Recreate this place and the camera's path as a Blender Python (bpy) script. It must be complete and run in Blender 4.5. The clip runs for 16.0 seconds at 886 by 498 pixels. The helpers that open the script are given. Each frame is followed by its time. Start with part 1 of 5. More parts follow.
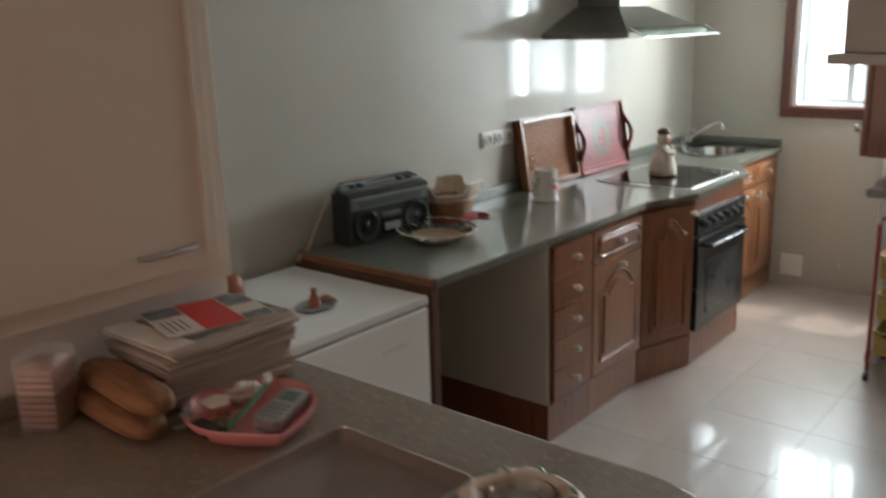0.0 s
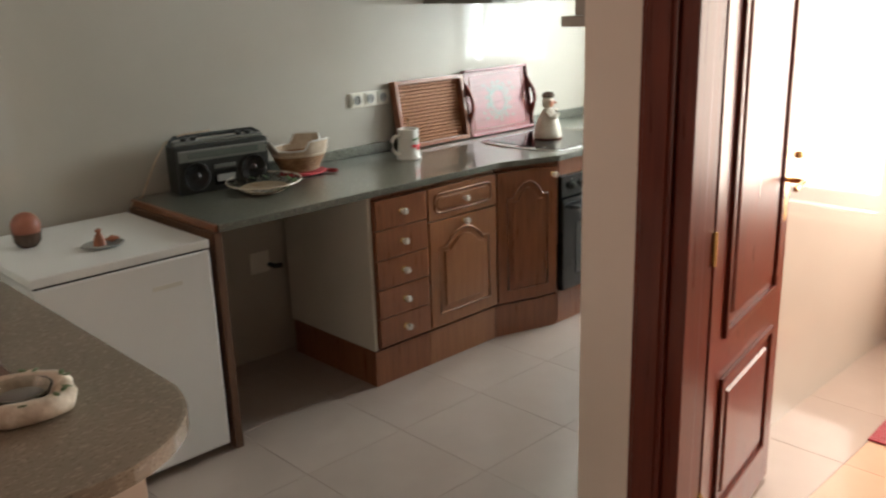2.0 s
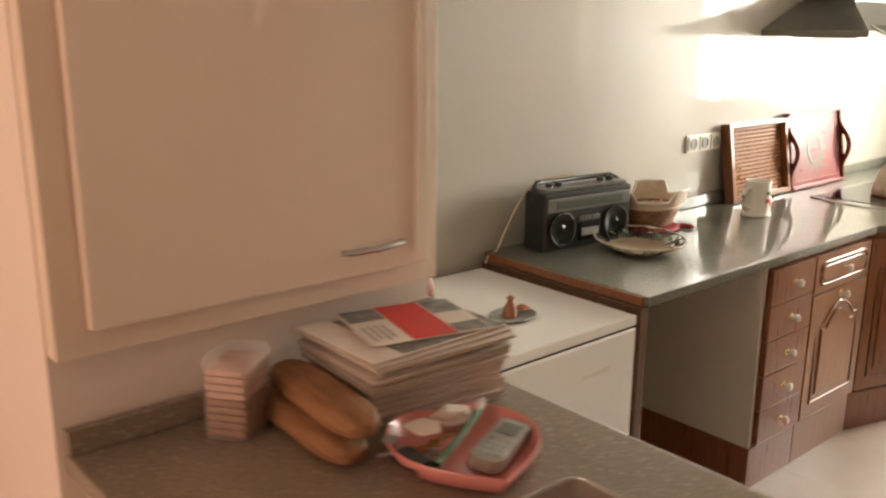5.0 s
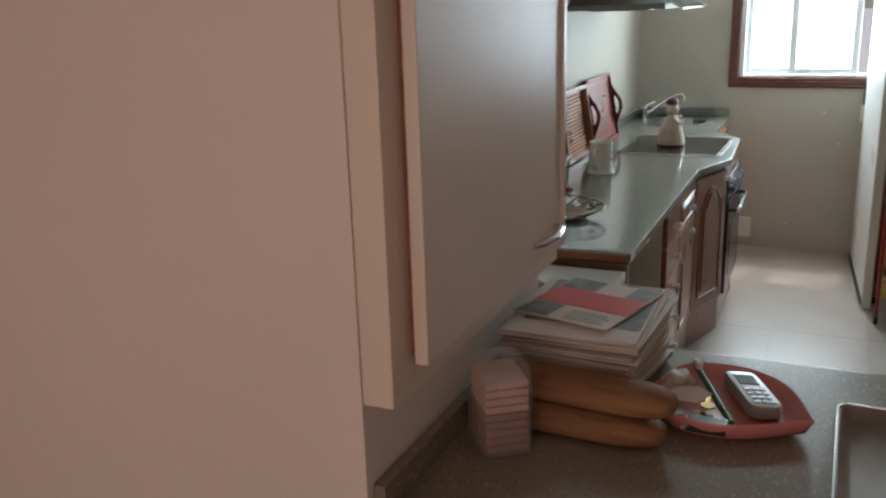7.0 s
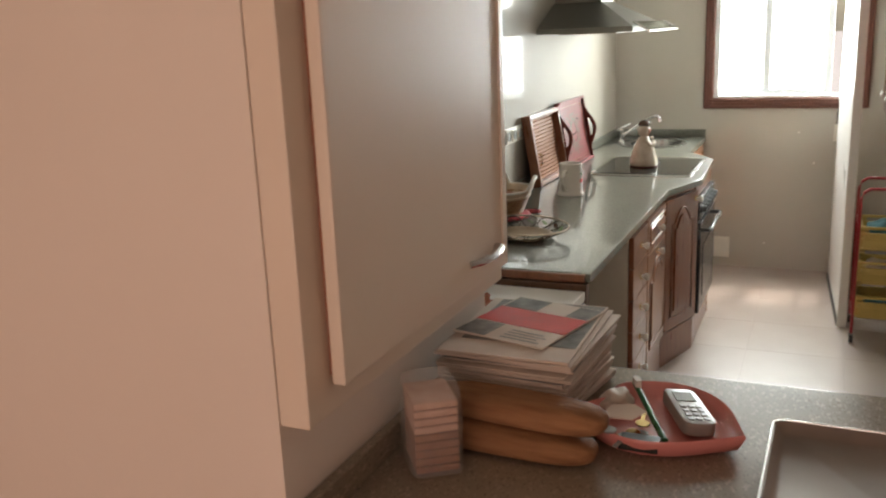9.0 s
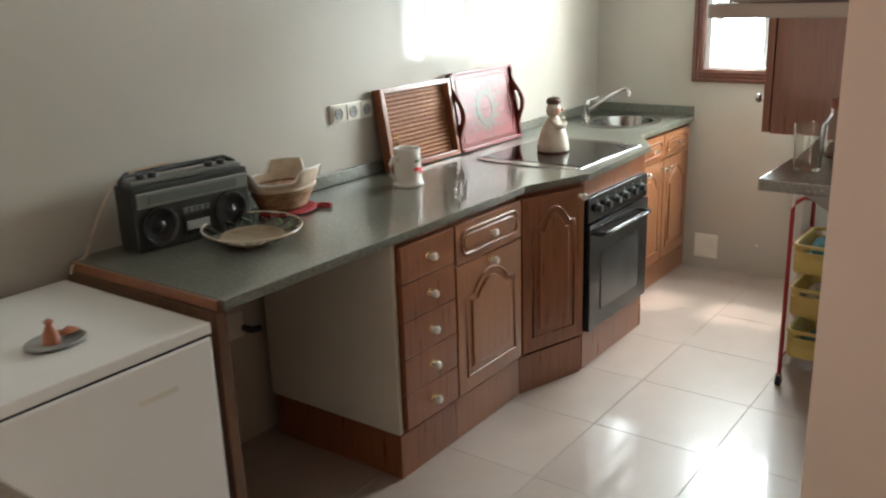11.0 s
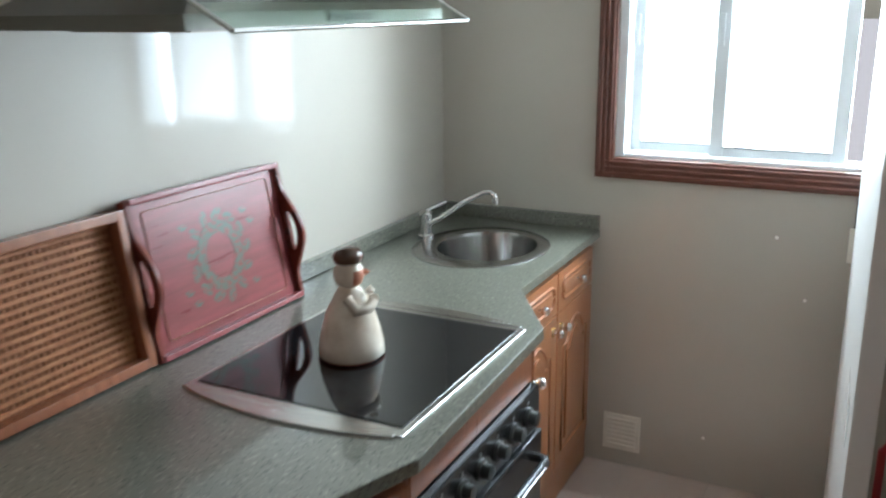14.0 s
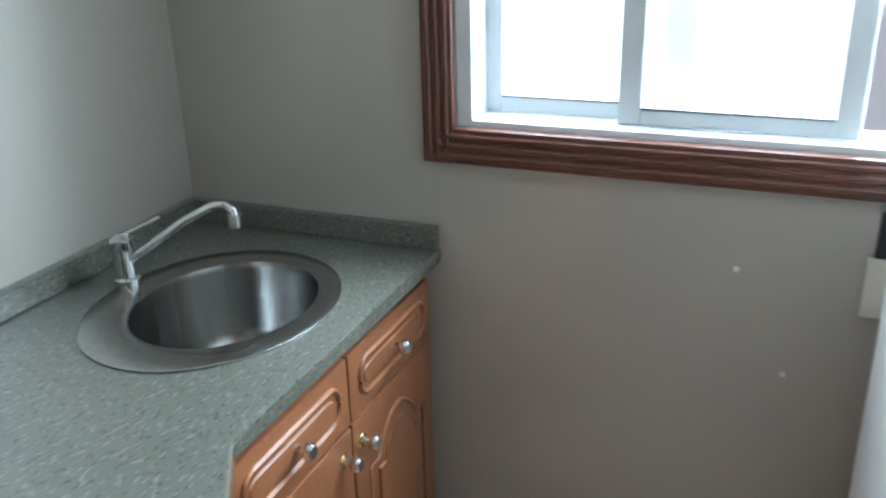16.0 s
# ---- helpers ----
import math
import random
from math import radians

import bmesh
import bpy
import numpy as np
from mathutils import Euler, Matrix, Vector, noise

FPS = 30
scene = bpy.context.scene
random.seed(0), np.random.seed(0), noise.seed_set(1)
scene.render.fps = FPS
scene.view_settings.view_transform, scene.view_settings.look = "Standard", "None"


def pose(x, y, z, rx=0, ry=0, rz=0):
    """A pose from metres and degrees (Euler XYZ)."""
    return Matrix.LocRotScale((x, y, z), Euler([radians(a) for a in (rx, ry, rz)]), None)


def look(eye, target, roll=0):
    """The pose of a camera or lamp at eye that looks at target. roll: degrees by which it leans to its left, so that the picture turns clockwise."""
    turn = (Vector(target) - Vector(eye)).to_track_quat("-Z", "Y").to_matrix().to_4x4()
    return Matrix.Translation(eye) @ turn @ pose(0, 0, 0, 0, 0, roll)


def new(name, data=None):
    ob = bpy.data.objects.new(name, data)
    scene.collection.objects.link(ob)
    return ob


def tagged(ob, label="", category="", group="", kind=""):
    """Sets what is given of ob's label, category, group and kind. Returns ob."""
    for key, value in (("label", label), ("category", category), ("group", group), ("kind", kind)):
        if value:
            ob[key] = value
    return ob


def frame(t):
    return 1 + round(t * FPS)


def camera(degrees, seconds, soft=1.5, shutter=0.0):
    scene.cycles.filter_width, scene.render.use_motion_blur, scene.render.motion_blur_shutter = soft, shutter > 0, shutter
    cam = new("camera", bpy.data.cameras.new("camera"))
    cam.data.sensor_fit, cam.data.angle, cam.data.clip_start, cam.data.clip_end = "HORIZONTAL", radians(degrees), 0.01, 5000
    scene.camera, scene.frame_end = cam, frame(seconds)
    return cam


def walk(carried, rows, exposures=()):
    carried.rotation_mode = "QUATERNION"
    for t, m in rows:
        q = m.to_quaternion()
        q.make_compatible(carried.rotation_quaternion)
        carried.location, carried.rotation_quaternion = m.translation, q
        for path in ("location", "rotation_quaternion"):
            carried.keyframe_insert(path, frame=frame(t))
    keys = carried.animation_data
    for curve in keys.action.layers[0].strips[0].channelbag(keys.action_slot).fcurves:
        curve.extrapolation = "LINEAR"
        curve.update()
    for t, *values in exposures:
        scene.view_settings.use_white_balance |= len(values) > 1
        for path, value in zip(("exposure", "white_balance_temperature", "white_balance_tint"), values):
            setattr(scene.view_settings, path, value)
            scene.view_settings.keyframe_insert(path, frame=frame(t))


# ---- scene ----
cam = camera(54.0, 16.0, soft=2.1, shutter=0.5)
# seconds, eye, target, roll
PATH = [
    (0, (0.421, 0.325, 1.681), (-0.825, 1.808, 1.183), -1.8),
    (0.5, (0.703, 0.427, 1.637), (-0.485, 1.925, 1.052), -2.9),
    (1, (1.011, 0.636, 1.628), (-0.144, 2.153, 1.023), -3.3),
    (1.5, (1.201, 0.818, 1.626), (-0.066, 2.262, 1.071), -2.9),
    (2, (1.356, 0.898, 1.638), (-0.03, 2.226, 1.077), -1.8),
    (2.5, (1.335, 0.917, 1.597), (-0.148, 2.136, 1.037), -2.6),
    (3, (1.312, 0.918, 1.595), (-0.218, 2.085, 1.052), -3.6),
    (3.5, (1.128, 0.889, 1.593), (-0.514, 1.914, 1.088), -5.4),
    (4, (0.749, 0.876, 1.56), (-0.899, 1.87, 1.015), -3.0),
    (4.2, (0.655, 0.857, 1.589), (-1.014, 1.839, 1.089), 0.2),
    (5.3, (-0.19, 0.2, 1.63), (-1.52, 1.58, 1.1), -0.4),
    (6.5, (-0.833, -0.147, 1.641), (-1.673, 1.568, 1.047), -0.8),
    (7, (-0.81, -0.22, 1.646), (-1.601, 1.535, 1.106), -1.8),
    (7.5, (-0.789, -0.198, 1.645), (-1.481, 1.603, 1.121), -1.3),
    (8, (-0.774, -0.193, 1.646), (-1.502, 1.599, 1.137), -1.9),
    (8.5, (-0.765, -0.197, 1.642), (-1.471, 1.611, 1.16), -2.2),
    (9, (-0.702, -0.176, 1.633), (-1.49, 1.597, 1.148), -2.4),
    (9.5, (-0.418, -0.083, 1.627), (-1.348, 1.612, 1.116), -4.1),
    (10, (-0.14, 0.288, 1.613), (-1.126, 1.931, 1.039), -3.7),
    (10.7, (0.28, 0.86, 1.62), (-0.82, 2.43, 1.04), -2.4),
    (11.6, (0.36, 1.42, 1.63), (-0.86, 2.9, 1.03), -1.0),
    (12.3, (0.11, 1.891, 1.642), (-1.163, 3.301, 1.019), -0.1),
    (12.5, (-0.02, 2.086, 1.595), (-1.261, 3.519, 0.96), 0.2),
    (13, (-0.25, 2.381, 1.615), (-1.283, 3.953, 0.938), -0.3),
    (13.5, (-0.47, 2.665, 1.622), (-1.424, 4.299, 0.976), -1.3),
    (14, (-0.581, 3.009, 1.628), (-1.459, 4.724, 1.092), -0.7),
    (14.5, (-0.691, 3.27, 1.596), (-1.471, 5.005, 0.979), -1.1),
    (15, (-0.806, 3.529, 1.635), (-1.38, 5.327, 0.976), -1.4),
    (15.5, (-0.748, 3.938, 1.56), (-1.358, 5.74, 0.945), -2.9),
    (16, (-0.783, 4.335, 1.54), (-1.5, 6.047, 0.795), -1.5),
]
# seconds, stops, kelvin, tint: the camera's own brightening, darkening and colour drift
EXPOSURES = [(0.0, -1.1, 6150, 10), (0.5, -0.82, 6400, 10), (1.0, -0.97, 6100, 10), (1.5, -0.99, 6250, 10), (2.0, -0.8, 6500, 10), (2.5, -0.5, 7600, 15), (3.0, -0.3, 7600, 16), (3.5, -0.18, 7600, 16), (4.2, -0.03, 7850, 17), (6.5, -0.67, 6650, 12),
             (7.0, -1.28, 5850, 7), (7.5, -0.68, 6450, 11), (8.5, -0.82, 6450, 11), (9.0, -0.72, 6750, 12), (9.5, -0.62, 7300, 14), (10.0, -0.6, 6750, 11), (12.5, -0.55, 6250, 10), (14.0, -1.1, 5650, 9), (15.0, -1.35, 5350, 8), (16.0, -1.5, 5300, 8)]

walk(cam, [(t, look(eye, target, roll)) for t, eye, target, roll in PATH], EXPOSURES)

# ---- world, sun, daylight in the windows and an added front fill ----
world = bpy.data.worlds.new("sky")
scene.world = world
world.use_nodes = True
wn = world.node_tree
sky = wn.nodes.new("ShaderNodeTexSky")
sky.sky_type, sky.sun_disc = "NISHITA", False
sky.sun_elevation, sky.sun_rotation = radians(65), radians(7.6)
wn.links.new(sky.outputs[0], wn.nodes["Background"].inputs[0])
wn.nodes["Background"].inputs[1].default_value = 0.15


def lamp(name, kind, matrix, power, colour, size=1.0, size_y=None):
    data = bpy.data.lights.new(name, kind)
    data.energy, data.color = power, colour
    if kind == "AREA":
        data.shape, data.size, data.size_y = "RECTANGLE", size, size_y or size
    else:
        data.angle = radians(2.0)
    ob = new(name, data)
    ob.matrix_world = matrix
    return ob


# High sun beyond the kitchen window, sky light through two windows, warm fill added in front.
lamp("sun", "SUN", look((-0.75, 7.36, 5.0), (-1.05, 5.12, 0)), 5.0, (1.0, 0.93, 0.84))
lamp("kitchen_window_daylight", "AREA", look((-0.90, 6.09, 1.66), (-0.90, 4.09, 1.36)), 315, (0.88, 0.97, 0.96), 1.02, 1.08)
lamp("side_room_daylight", "AREA", look((1.2, 5.36, 1.35), (1.1, 3.0, 0.8)), 215, (1.0, 0.84, 0.70), 1.9, 1.6)
# Added warm fill behind the camera; no such source is in view.
lamp("front_room_fill", "AREA", look((-0.9, -2.28, 1.25), (-0.7, 1.0, 1.1)), 46, (1.0, 0.62, 0.45), 2.2, 2.1)

# ---- materials ----


def material(name, colour, rough=0.5, metal=0.0, second=None, scale=6.0, detail=6.0, low=0.35, high=0.65, bump=0.0,
             bump_scale=60.0, coat=0.0, stretch=(1, 1, 1), rough_var=0.08, specular=0.5, per_object=0.0, sheen=0.0):
    """A surface with two-scale colour variation, uneven gloss and fine relief, in object space."""
    m = bpy.data.materials.new(name)
    m.use_nodes = True
    t = m.node_tree
    b = t.nodes["Principled BSDF"]
    co, mp = t.nodes.new("ShaderNodeTexCoord"), t.nodes.new("ShaderNodeMapping")
    mp.inputs["Scale"].default_value = stretch
    t.links.new(co.outputs["Object"], mp.inputs[0])
    n1, n2 = t.nodes.new("ShaderNodeTexNoise"), t.nodes.new("ShaderNodeTexNoise")
    n1.inputs["Scale"].default_value, n1.inputs["Detail"].default_value = scale, detail
    n2.inputs["Scale"].default_value, n2.inputs["Detail"].default_value = bump_scale, 3.0
    t.links.new(mp.outputs[0], n1.inputs[0])
    t.links.new(mp.outputs[0], n2.inputs[0])
    ramp = t.nodes.new("ShaderNodeValToRGB")
    c2 = second or tuple(c * 0.88 for c in colour)
    ramp.color_ramp.elements[0].position, ramp.color_ramp.elements[1].position = low, high
    ramp.color_ramp.elements[0].color, ramp.color_ramp.elements[1].color = (*c2, 1), (*colour, 1)
    t.links.new(n1.outputs[0], ramp.inputs[0])
    out = ramp.outputs[0]
    if per_object:
        info, hsv, mr = t.nodes.new("ShaderNodeObjectInfo"), t.nodes.new("ShaderNodeHueSaturation"), t.nodes.new("ShaderNodeMapRange")
        mr.inputs[3].default_value, mr.inputs[4].default_value = 1 - per_object, 1 + per_object
        t.links.new(info.outputs["Random"], mr.inputs[0])
        t.links.new(mr.outputs[0], hsv.inputs["Value"])
        t.links.new(out, hsv.inputs["Color"])
        out = hsv.outputs[0]
    t.links.new(out, b.inputs["Base Color"])
    rr = t.nodes.new("ShaderNodeMapRange")
    rr.inputs[3].default_value, rr.inputs[4].default_value = max(rough - rough_var, 0.02), min(rough + rough_var, 1)
    t.links.new(n1.outputs[0], rr.inputs[0])
    t.links.new(rr.outputs[0], b.inputs["Roughness"])
    b.inputs["Metallic"].default_value = metal
    b.inputs["Specular IOR Level"].default_value = specular
    b.inputs["Coat Weight"].default_value = coat
    b.inputs["Coat Roughness"].default_value = 0.06
    b.inputs["Sheen Weight"].default_value = sheen
    if bump:
        bp = t.nodes.new("ShaderNodeBump")
        bp.inputs["Strength"].default_value, bp.inputs["Distance"].default_value = bump, 0.004
        t.links.new(n2.outputs[0], bp.inputs["Height"])
        t.links.new(bp.outputs[0], b.inputs["Normal"])
    return m


def speckled(name, base, dark, light, rough, scale=220.0, coat=0.0):
    """Polished granite or speckled laminate: grains of three tones over slow clouding."""
    m = material(name, base, rough, 0, tuple(c * 0.82 for c in base), 3.0, 5.0, 0.3, 0.7, 0.0, 60, coat)
    t = m.node_tree
    b = t.nodes["Principled BSDF"]
    co = t.nodes["Texture Coordinate"]
    mp = t.nodes.new("ShaderNodeMapping")
    mp.inputs["Scale"].default_value = (1.0, 0.42, 1.0)
    mp.inputs["Rotation"].default_value = (0, 0, 0.6)
    t.links.new(co.outputs["Object"], mp.inputs[0])
    before = b.inputs["Base Color"].links[0].from_socket
    for colour, size, lo, hi in ((dark, scale, 0.595, 0.635), (light, scale * 0.7, 0.56, 0.66)):
        n, r, mix = t.nodes.new("ShaderNodeTexNoise"), t.nodes.new("ShaderNodeValToRGB"), t.nodes.new("ShaderNodeMix")
        n.inputs["Scale"].default_value, n.inputs["Detail"].default_value, n.inputs["Roughness"].default_value = size, 2.0, 0.6
        r.color_ramp.elements[0].position, r.color_ramp.elements[1].position = lo, hi
        t.links.new(mp.outputs[0], n.inputs[0])
        t.links.new(n.outputs[0], r.inputs[0])
        mix.data_type = "RGBA"
        t.links.new(r.outputs[0], mix.inputs[0])
        t.links.new(before, mix.inputs[6])
        mix.inputs[7].default_value = (*colour, 1)
        before = mix.outputs[2]
    t.links.new(before, b.inputs["Base Color"])
    return m


def glass(name, colour=(1, 1, 1), rough=0.0, ior=1.45):
    m = bpy.data.materials.new(name)
    m.use_nodes = True
    b = m.node_tree.nodes["Principled BSDF"]
    b.inputs["Base Color"].default_value = (*colour, 1)
    b.inputs["Roughness"].default_value, b.inputs["IOR"].default_value = rough, ior
    b.inputs["Transmission Weight"].default_value = 1.0
    return m


def film_wrap(name):
    """Thin clear film: mostly see-through, a little milky, glossy."""
    m = bpy.data.materials.new(name)
    m.use_nodes = True
    nt = m.node_tree
    b = nt.nodes["Principled BSDF"]
    b.inputs["Base Color"].default_value = (0.8, 0.76, 0.72, 1)
    b.inputs["Roughness"].default_value = 0.12
    b.inputs["Alpha"].default_value = 0.2
    return m


M = {
    "wall": material("cream_gloss_wall", (0.45, 0.412, 0.35), 0.6, 0, (0.42, 0.385, 0.325), 1.3, 4, coat=1.0, rough_var=0.02, specular=0.4),
    "plaster": material("painted_plaster", (0.80, 0.72, 0.64), 0.62, 0, (0.77, 0.69, 0.61), 2.0, 5, bump=0.12, bump_scale=45),
    "ceiling": material("white_ceiling_paint", (0.66, 0.64, 0.60), 0.8, 0, None, 2.0, 4, bump=0.1, bump_scale=80),
    "tile": material("pink_marble_floor_tile", (0.42, 0.34, 0.295), 0.38, 0, (0.375, 0.30, 0.255), 4.0, 8, 0.3, 0.72, 0.006, 9, 1.0, per_object=0.02, rough_var=0.01),
    "grout": material("floor_grout", (0.37, 0.30, 0.255), 0.4, 0, None, 20),
    "warmtile": material("terracotta_pink_tile", (0.72, 0.47, 0.34), 0.16, 0, (0.66, 0.42, 0.30), 3.0, 7, per_object=0.03, rough_var=0.04),
    "wood": material("cherry_stained_wood", (0.27, 0.094, 0.038), 0.3, 0, (0.19, 0.062, 0.025), 7.0, 8, 0.3, 0.7, 0.06, 90, 0.25, (9, 9, 0.7)),
    "oak": material("honey_oak_wood", (0.33, 0.132, 0.054), 0.32, 0, (0.25, 0.096, 0.038), 7.0, 8, 0.3, 0.7, 0.06, 90, 0.2, (9, 9, 0.7)),
    "mahogany": material("dark_mahogany_varnish", (0.15, 0.028, 0.014), 0.3, 0, (0.09, 0.016, 0.009), 6.0, 8, 0.3, 0.7, 0.04, 80, 0.05, (8, 8, 0.6), specular=0.25),
    "casing": material("reddish_window_wood", (0.125, 0.042, 0.025), 0.38, 0, (0.085, 0.027, 0.016), 6.0, 8, 0.3, 0.7, 0.05, 80, 0.08, (6, 6, 6)),
    "granite": speckled("grey_green_granite", (0.14, 0.142, 0.112), (0.045, 0.048, 0.038), (0.21, 0.21, 0.172), 0.34, 190.0, 1.0),
    "laminate": speckled("beige_brown_speckled_stone", (0.29, 0.24, 0.18), (0.20, 0.16, 0.115), (0.345, 0.29, 0.225), 0.2, 210.0),
    "white": material("white_enamel", (0.80, 0.79, 0.76), 0.3, 0, (0.77, 0.755, 0.72), 2.0, 4),
    "cream": material("cream_lacquer", (0.78, 0.68, 0.57), 0.36, 0, (0.75, 0.65, 0.54), 2.0, 4, bump=0.02),
    "melamine": material("ivory_melamine", (0.66, 0.62, 0.54), 0.4, 0, (0.62, 0.58, 0.50), 3.0, 4),
    "black": material("black_enamel", (0.012, 0.012, 0.013), 0.22, 0, (0.02, 0.02, 0.02), 6),
    "blackglass": material("black_ceramic_glass", (0.008, 0.008, 0.009), 0.05, 0, (0.011, 0.011, 0.012), 3, rough_var=0.02),
    "ovenglass": material("smoked_oven_glass", (0.055, 0.055, 0.055), 0.1, 0, (0.075, 0.075, 0.075), 5, rough_var=0.05),
    "plastic": material("charcoal_plastic", (0.026, 0.029, 0.025), 0.42, 0, (0.018, 0.02, 0.018), 8, bump=0.03, bump_scale=150),
    "greyplastic": material("grey_plastic", (0.30, 0.30, 0.28), 0.42, 0, None, 8),
    "radiogrey": material("dark_grey_radio_trim", (0.18, 0.185, 0.165), 0.35, 0, None, 8),
    "walnut": material("brown_veneer", (0.14, 0.066, 0.034), 0.4, 0, (0.09, 0.042, 0.022), 7.0, 8, 0.3, 0.7, 0.05, 90, 0.1, (9, 9, 0.7)),
    "napkin": material("pale_pink_wafer", (0.62, 0.40, 0.31), 0.8, 0, (0.52, 0.31, 0.23), 30, 5, bump=0.3, bump_scale=120),
    "amber": material("amber_toasted_crust", (0.30, 0.12, 0.05), 0.5, 0, (0.22, 0.08, 0.035), 22, 6, bump=0.2, bump_scale=90),
    "wire": material("dark_bronze_wire", (0.10, 0.085, 0.06), 0.3, 0.6, None, 12),
    "platecentre": material("beige_brown_glaze", (0.36, 0.27, 0.18), 0.3, 0, (0.26, 0.18, 0.11), 18, 6),
    "blueprint": material("faded_blue_glaze", (0.10, 0.17, 0.22), 0.3, 0, None, 12),
    "visor": glass("green_tinted_glass", (0.78, 0.92, 0.85), 0.05),
    "silver": material("brushed_steel", (0.62, 0.61, 0.59), 0.24, 1.0, (0.54, 0.53, 0.51), 5, bump=0.03, bump_scale=60, stretch=(1, 14, 14)),
    "sinksteel": material("dark_brushed_sink_steel", (0.42, 0.42, 0.405), 0.2, 1.0, (0.36, 0.36, 0.35), 5, bump=0.02, bump_scale=60, stretch=(14, 14, 1)),
    "dullsteel": material("dull_worn_tray_metal", (0.28, 0.23, 0.195), 0.55, 0.35, (0.23, 0.19, 0.16), 9, 8, rough_var=0.1),
    "chrome": material("chrome", (0.80, 0.80, 0.80), 0.07, 1.0, (0.75, 0.75, 0.75), 4, rough_var=0.03),
    "brass": material("polished_brass", (0.72, 0.50, 0.20), 0.2, 1.0, None, 8),
    "porcelain": material("white_porcelain", (0.80, 0.77, 0.72), 0.14, 0, (0.76, 0.72, 0.66), 6),
    "glaze": material("glazed_off_white_stoneware", (0.70, 0.63, 0.53), 0.2, 0, (0.55, 0.46, 0.36), 18, 6, 0.35, 0.6),
    "darkglaze": material("dark_brown_glaze", (0.08, 0.04, 0.025), 0.2, 0, None, 12),
    "darkback": material("dark_cane_backing", (0.05, 0.022, 0.01), 0.7, 0, None, 30),
    "hoodsteel": material("dark_satin_steel", (0.20, 0.19, 0.165), 0.36, 0.7, None, 5, stretch=(1, 14, 14)),
    "redtray": material("red_lacquered_tray", (0.23, 0.05, 0.05), 0.3, 0, (0.15, 0.032, 0.03), 6, 7, 0.3, 0.7, stretch=(1, 6, 9), specular=0.35),
    "traygreen": material("grey_green_painted_pattern", (0.10, 0.115, 0.085), 0.3, 0, (0.21, 0.065, 0.055), 70, 4, 0.42, 0.5, specular=0.25),
    "traygold": material("dull_gold_line", (0.42, 0.25, 0.14), 0.35, 0, None, 30),
    "rattan": material("woven_cane", (0.36, 0.16, 0.075), 0.5, 0, (0.27, 0.11, 0.05), 60, 5, bump=0.3, bump_scale=200, specular=0.15),
    "wicker": material("straw_wicker", (0.36, 0.19, 0.085), 0.6, 0, (0.24, 0.11, 0.045), 70, 5, bump=0.5, bump_scale=220),
    "cloth": material("off_white_cloth", (0.60, 0.47, 0.34), 0.9, 0, (0.48, 0.36, 0.25), 25, 6, bump=0.4, bump_scale=120, sheen=0.3),
    "red": material("red_cloth", (0.36, 0.025, 0.03), 0.8, 0, (0.28, 0.02, 0.025), 30, bump=0.2),
    "redprint": material("red_print", (0.72, 0.05, 0.05), 0.35, 0, (0.66, 0.045, 0.045), 20),
    "darkprint": material("grey_green_photo_print", (0.11, 0.12, 0.11), 0.35, 0, (0.30, 0.30, 0.29), 26, 6),
    "paper": material("aged_white_paper", (0.78, 0.71, 0.63), 0.7, 0, (0.70, 0.62, 0.54), 12),
    "paperedge": material("page_edges", (0.66, 0.57, 0.49), 0.85, 0, (0.52, 0.44, 0.37), 10, 6, bump=0.6, bump_scale=30, stretch=(1, 1, 26)),
    "pink": material("pink_glazed_ceramic", (0.72, 0.28, 0.26), 0.14, 0, (0.67, 0.25, 0.23), 6, rough_var=0.04),
    "bread": material("toasted_bread_crust", (0.36, 0.185, 0.085), 0.8, 0, (0.22, 0.10, 0.042), 12, 8, 0.3, 0.7, 0.5, 40, stretch=(0.7, 5, 5)),
    "phone": material("silver_grey_phone", (0.34, 0.33, 0.30), 0.35, 0, None, 8),
    "screen": material("grey_green_display", (0.13, 0.15, 0.13), 0.1, 0, None, 5),
    "green": material("green_plastic", (0.02, 0.16, 0.05), 0.3, 0, None, 8),
    "coral": material("coral_stone", (0.82, 0.74, 0.62), 0.75, 0, (0.52, 0.43, 0.32), 22, 8, 0.35, 0.6, 0.8, 60),
    "leaf": material("painted_green_leaf", (0.13, 0.20, 0.09), 0.4, 0, None, 20),
    # Clay brown, also used as painted shade in the cupboard's door rebate.
    "clay": material("brown_clay_and_rebate_shade", (0.38, 0.13, 0.06), 0.5, 0, (0.28, 0.09, 0.045), 15),
    "orange": material("orange_peel", (0.30, 0.095, 0.05), 0.5, 0, (0.22, 0.065, 0.035), 12, bump=0.3, bump_scale=180),
    "redmetal": material("red_painted_tube", (0.36, 0.025, 0.03), 0.3, 0, None, 10),
    "yellow": material("yellow_plastic", (0.62, 0.47, 0.14), 0.4, 0, (0.55, 0.41, 0.11), 9),
    "teal": material("teal_cloth", (0.05, 0.17, 0.20), 0.85, 0, (0.10, 0.26, 0.29), 25, bump=0.4),
    "alu": material("white_lacquered_aluminium", (0.78, 0.81, 0.82), 0.3, 0, None, 5),
    "rubber": material("black_rubber", (0.02, 0.02, 0.02), 0.6, 0, None, 10),
    "rug_red": material("red_woven_wool", (0.36, 0.03, 0.05), 0.95, 0, (0.27, 0.02, 0.035), 60, 5, bump=0.8, bump_scale=200, sheen=0.3),
    "rug_white": material("white_woven_wool", (0.66, 0.58, 0.50), 0.95, 0, None, 60, bump=0.8, bump_scale=200),
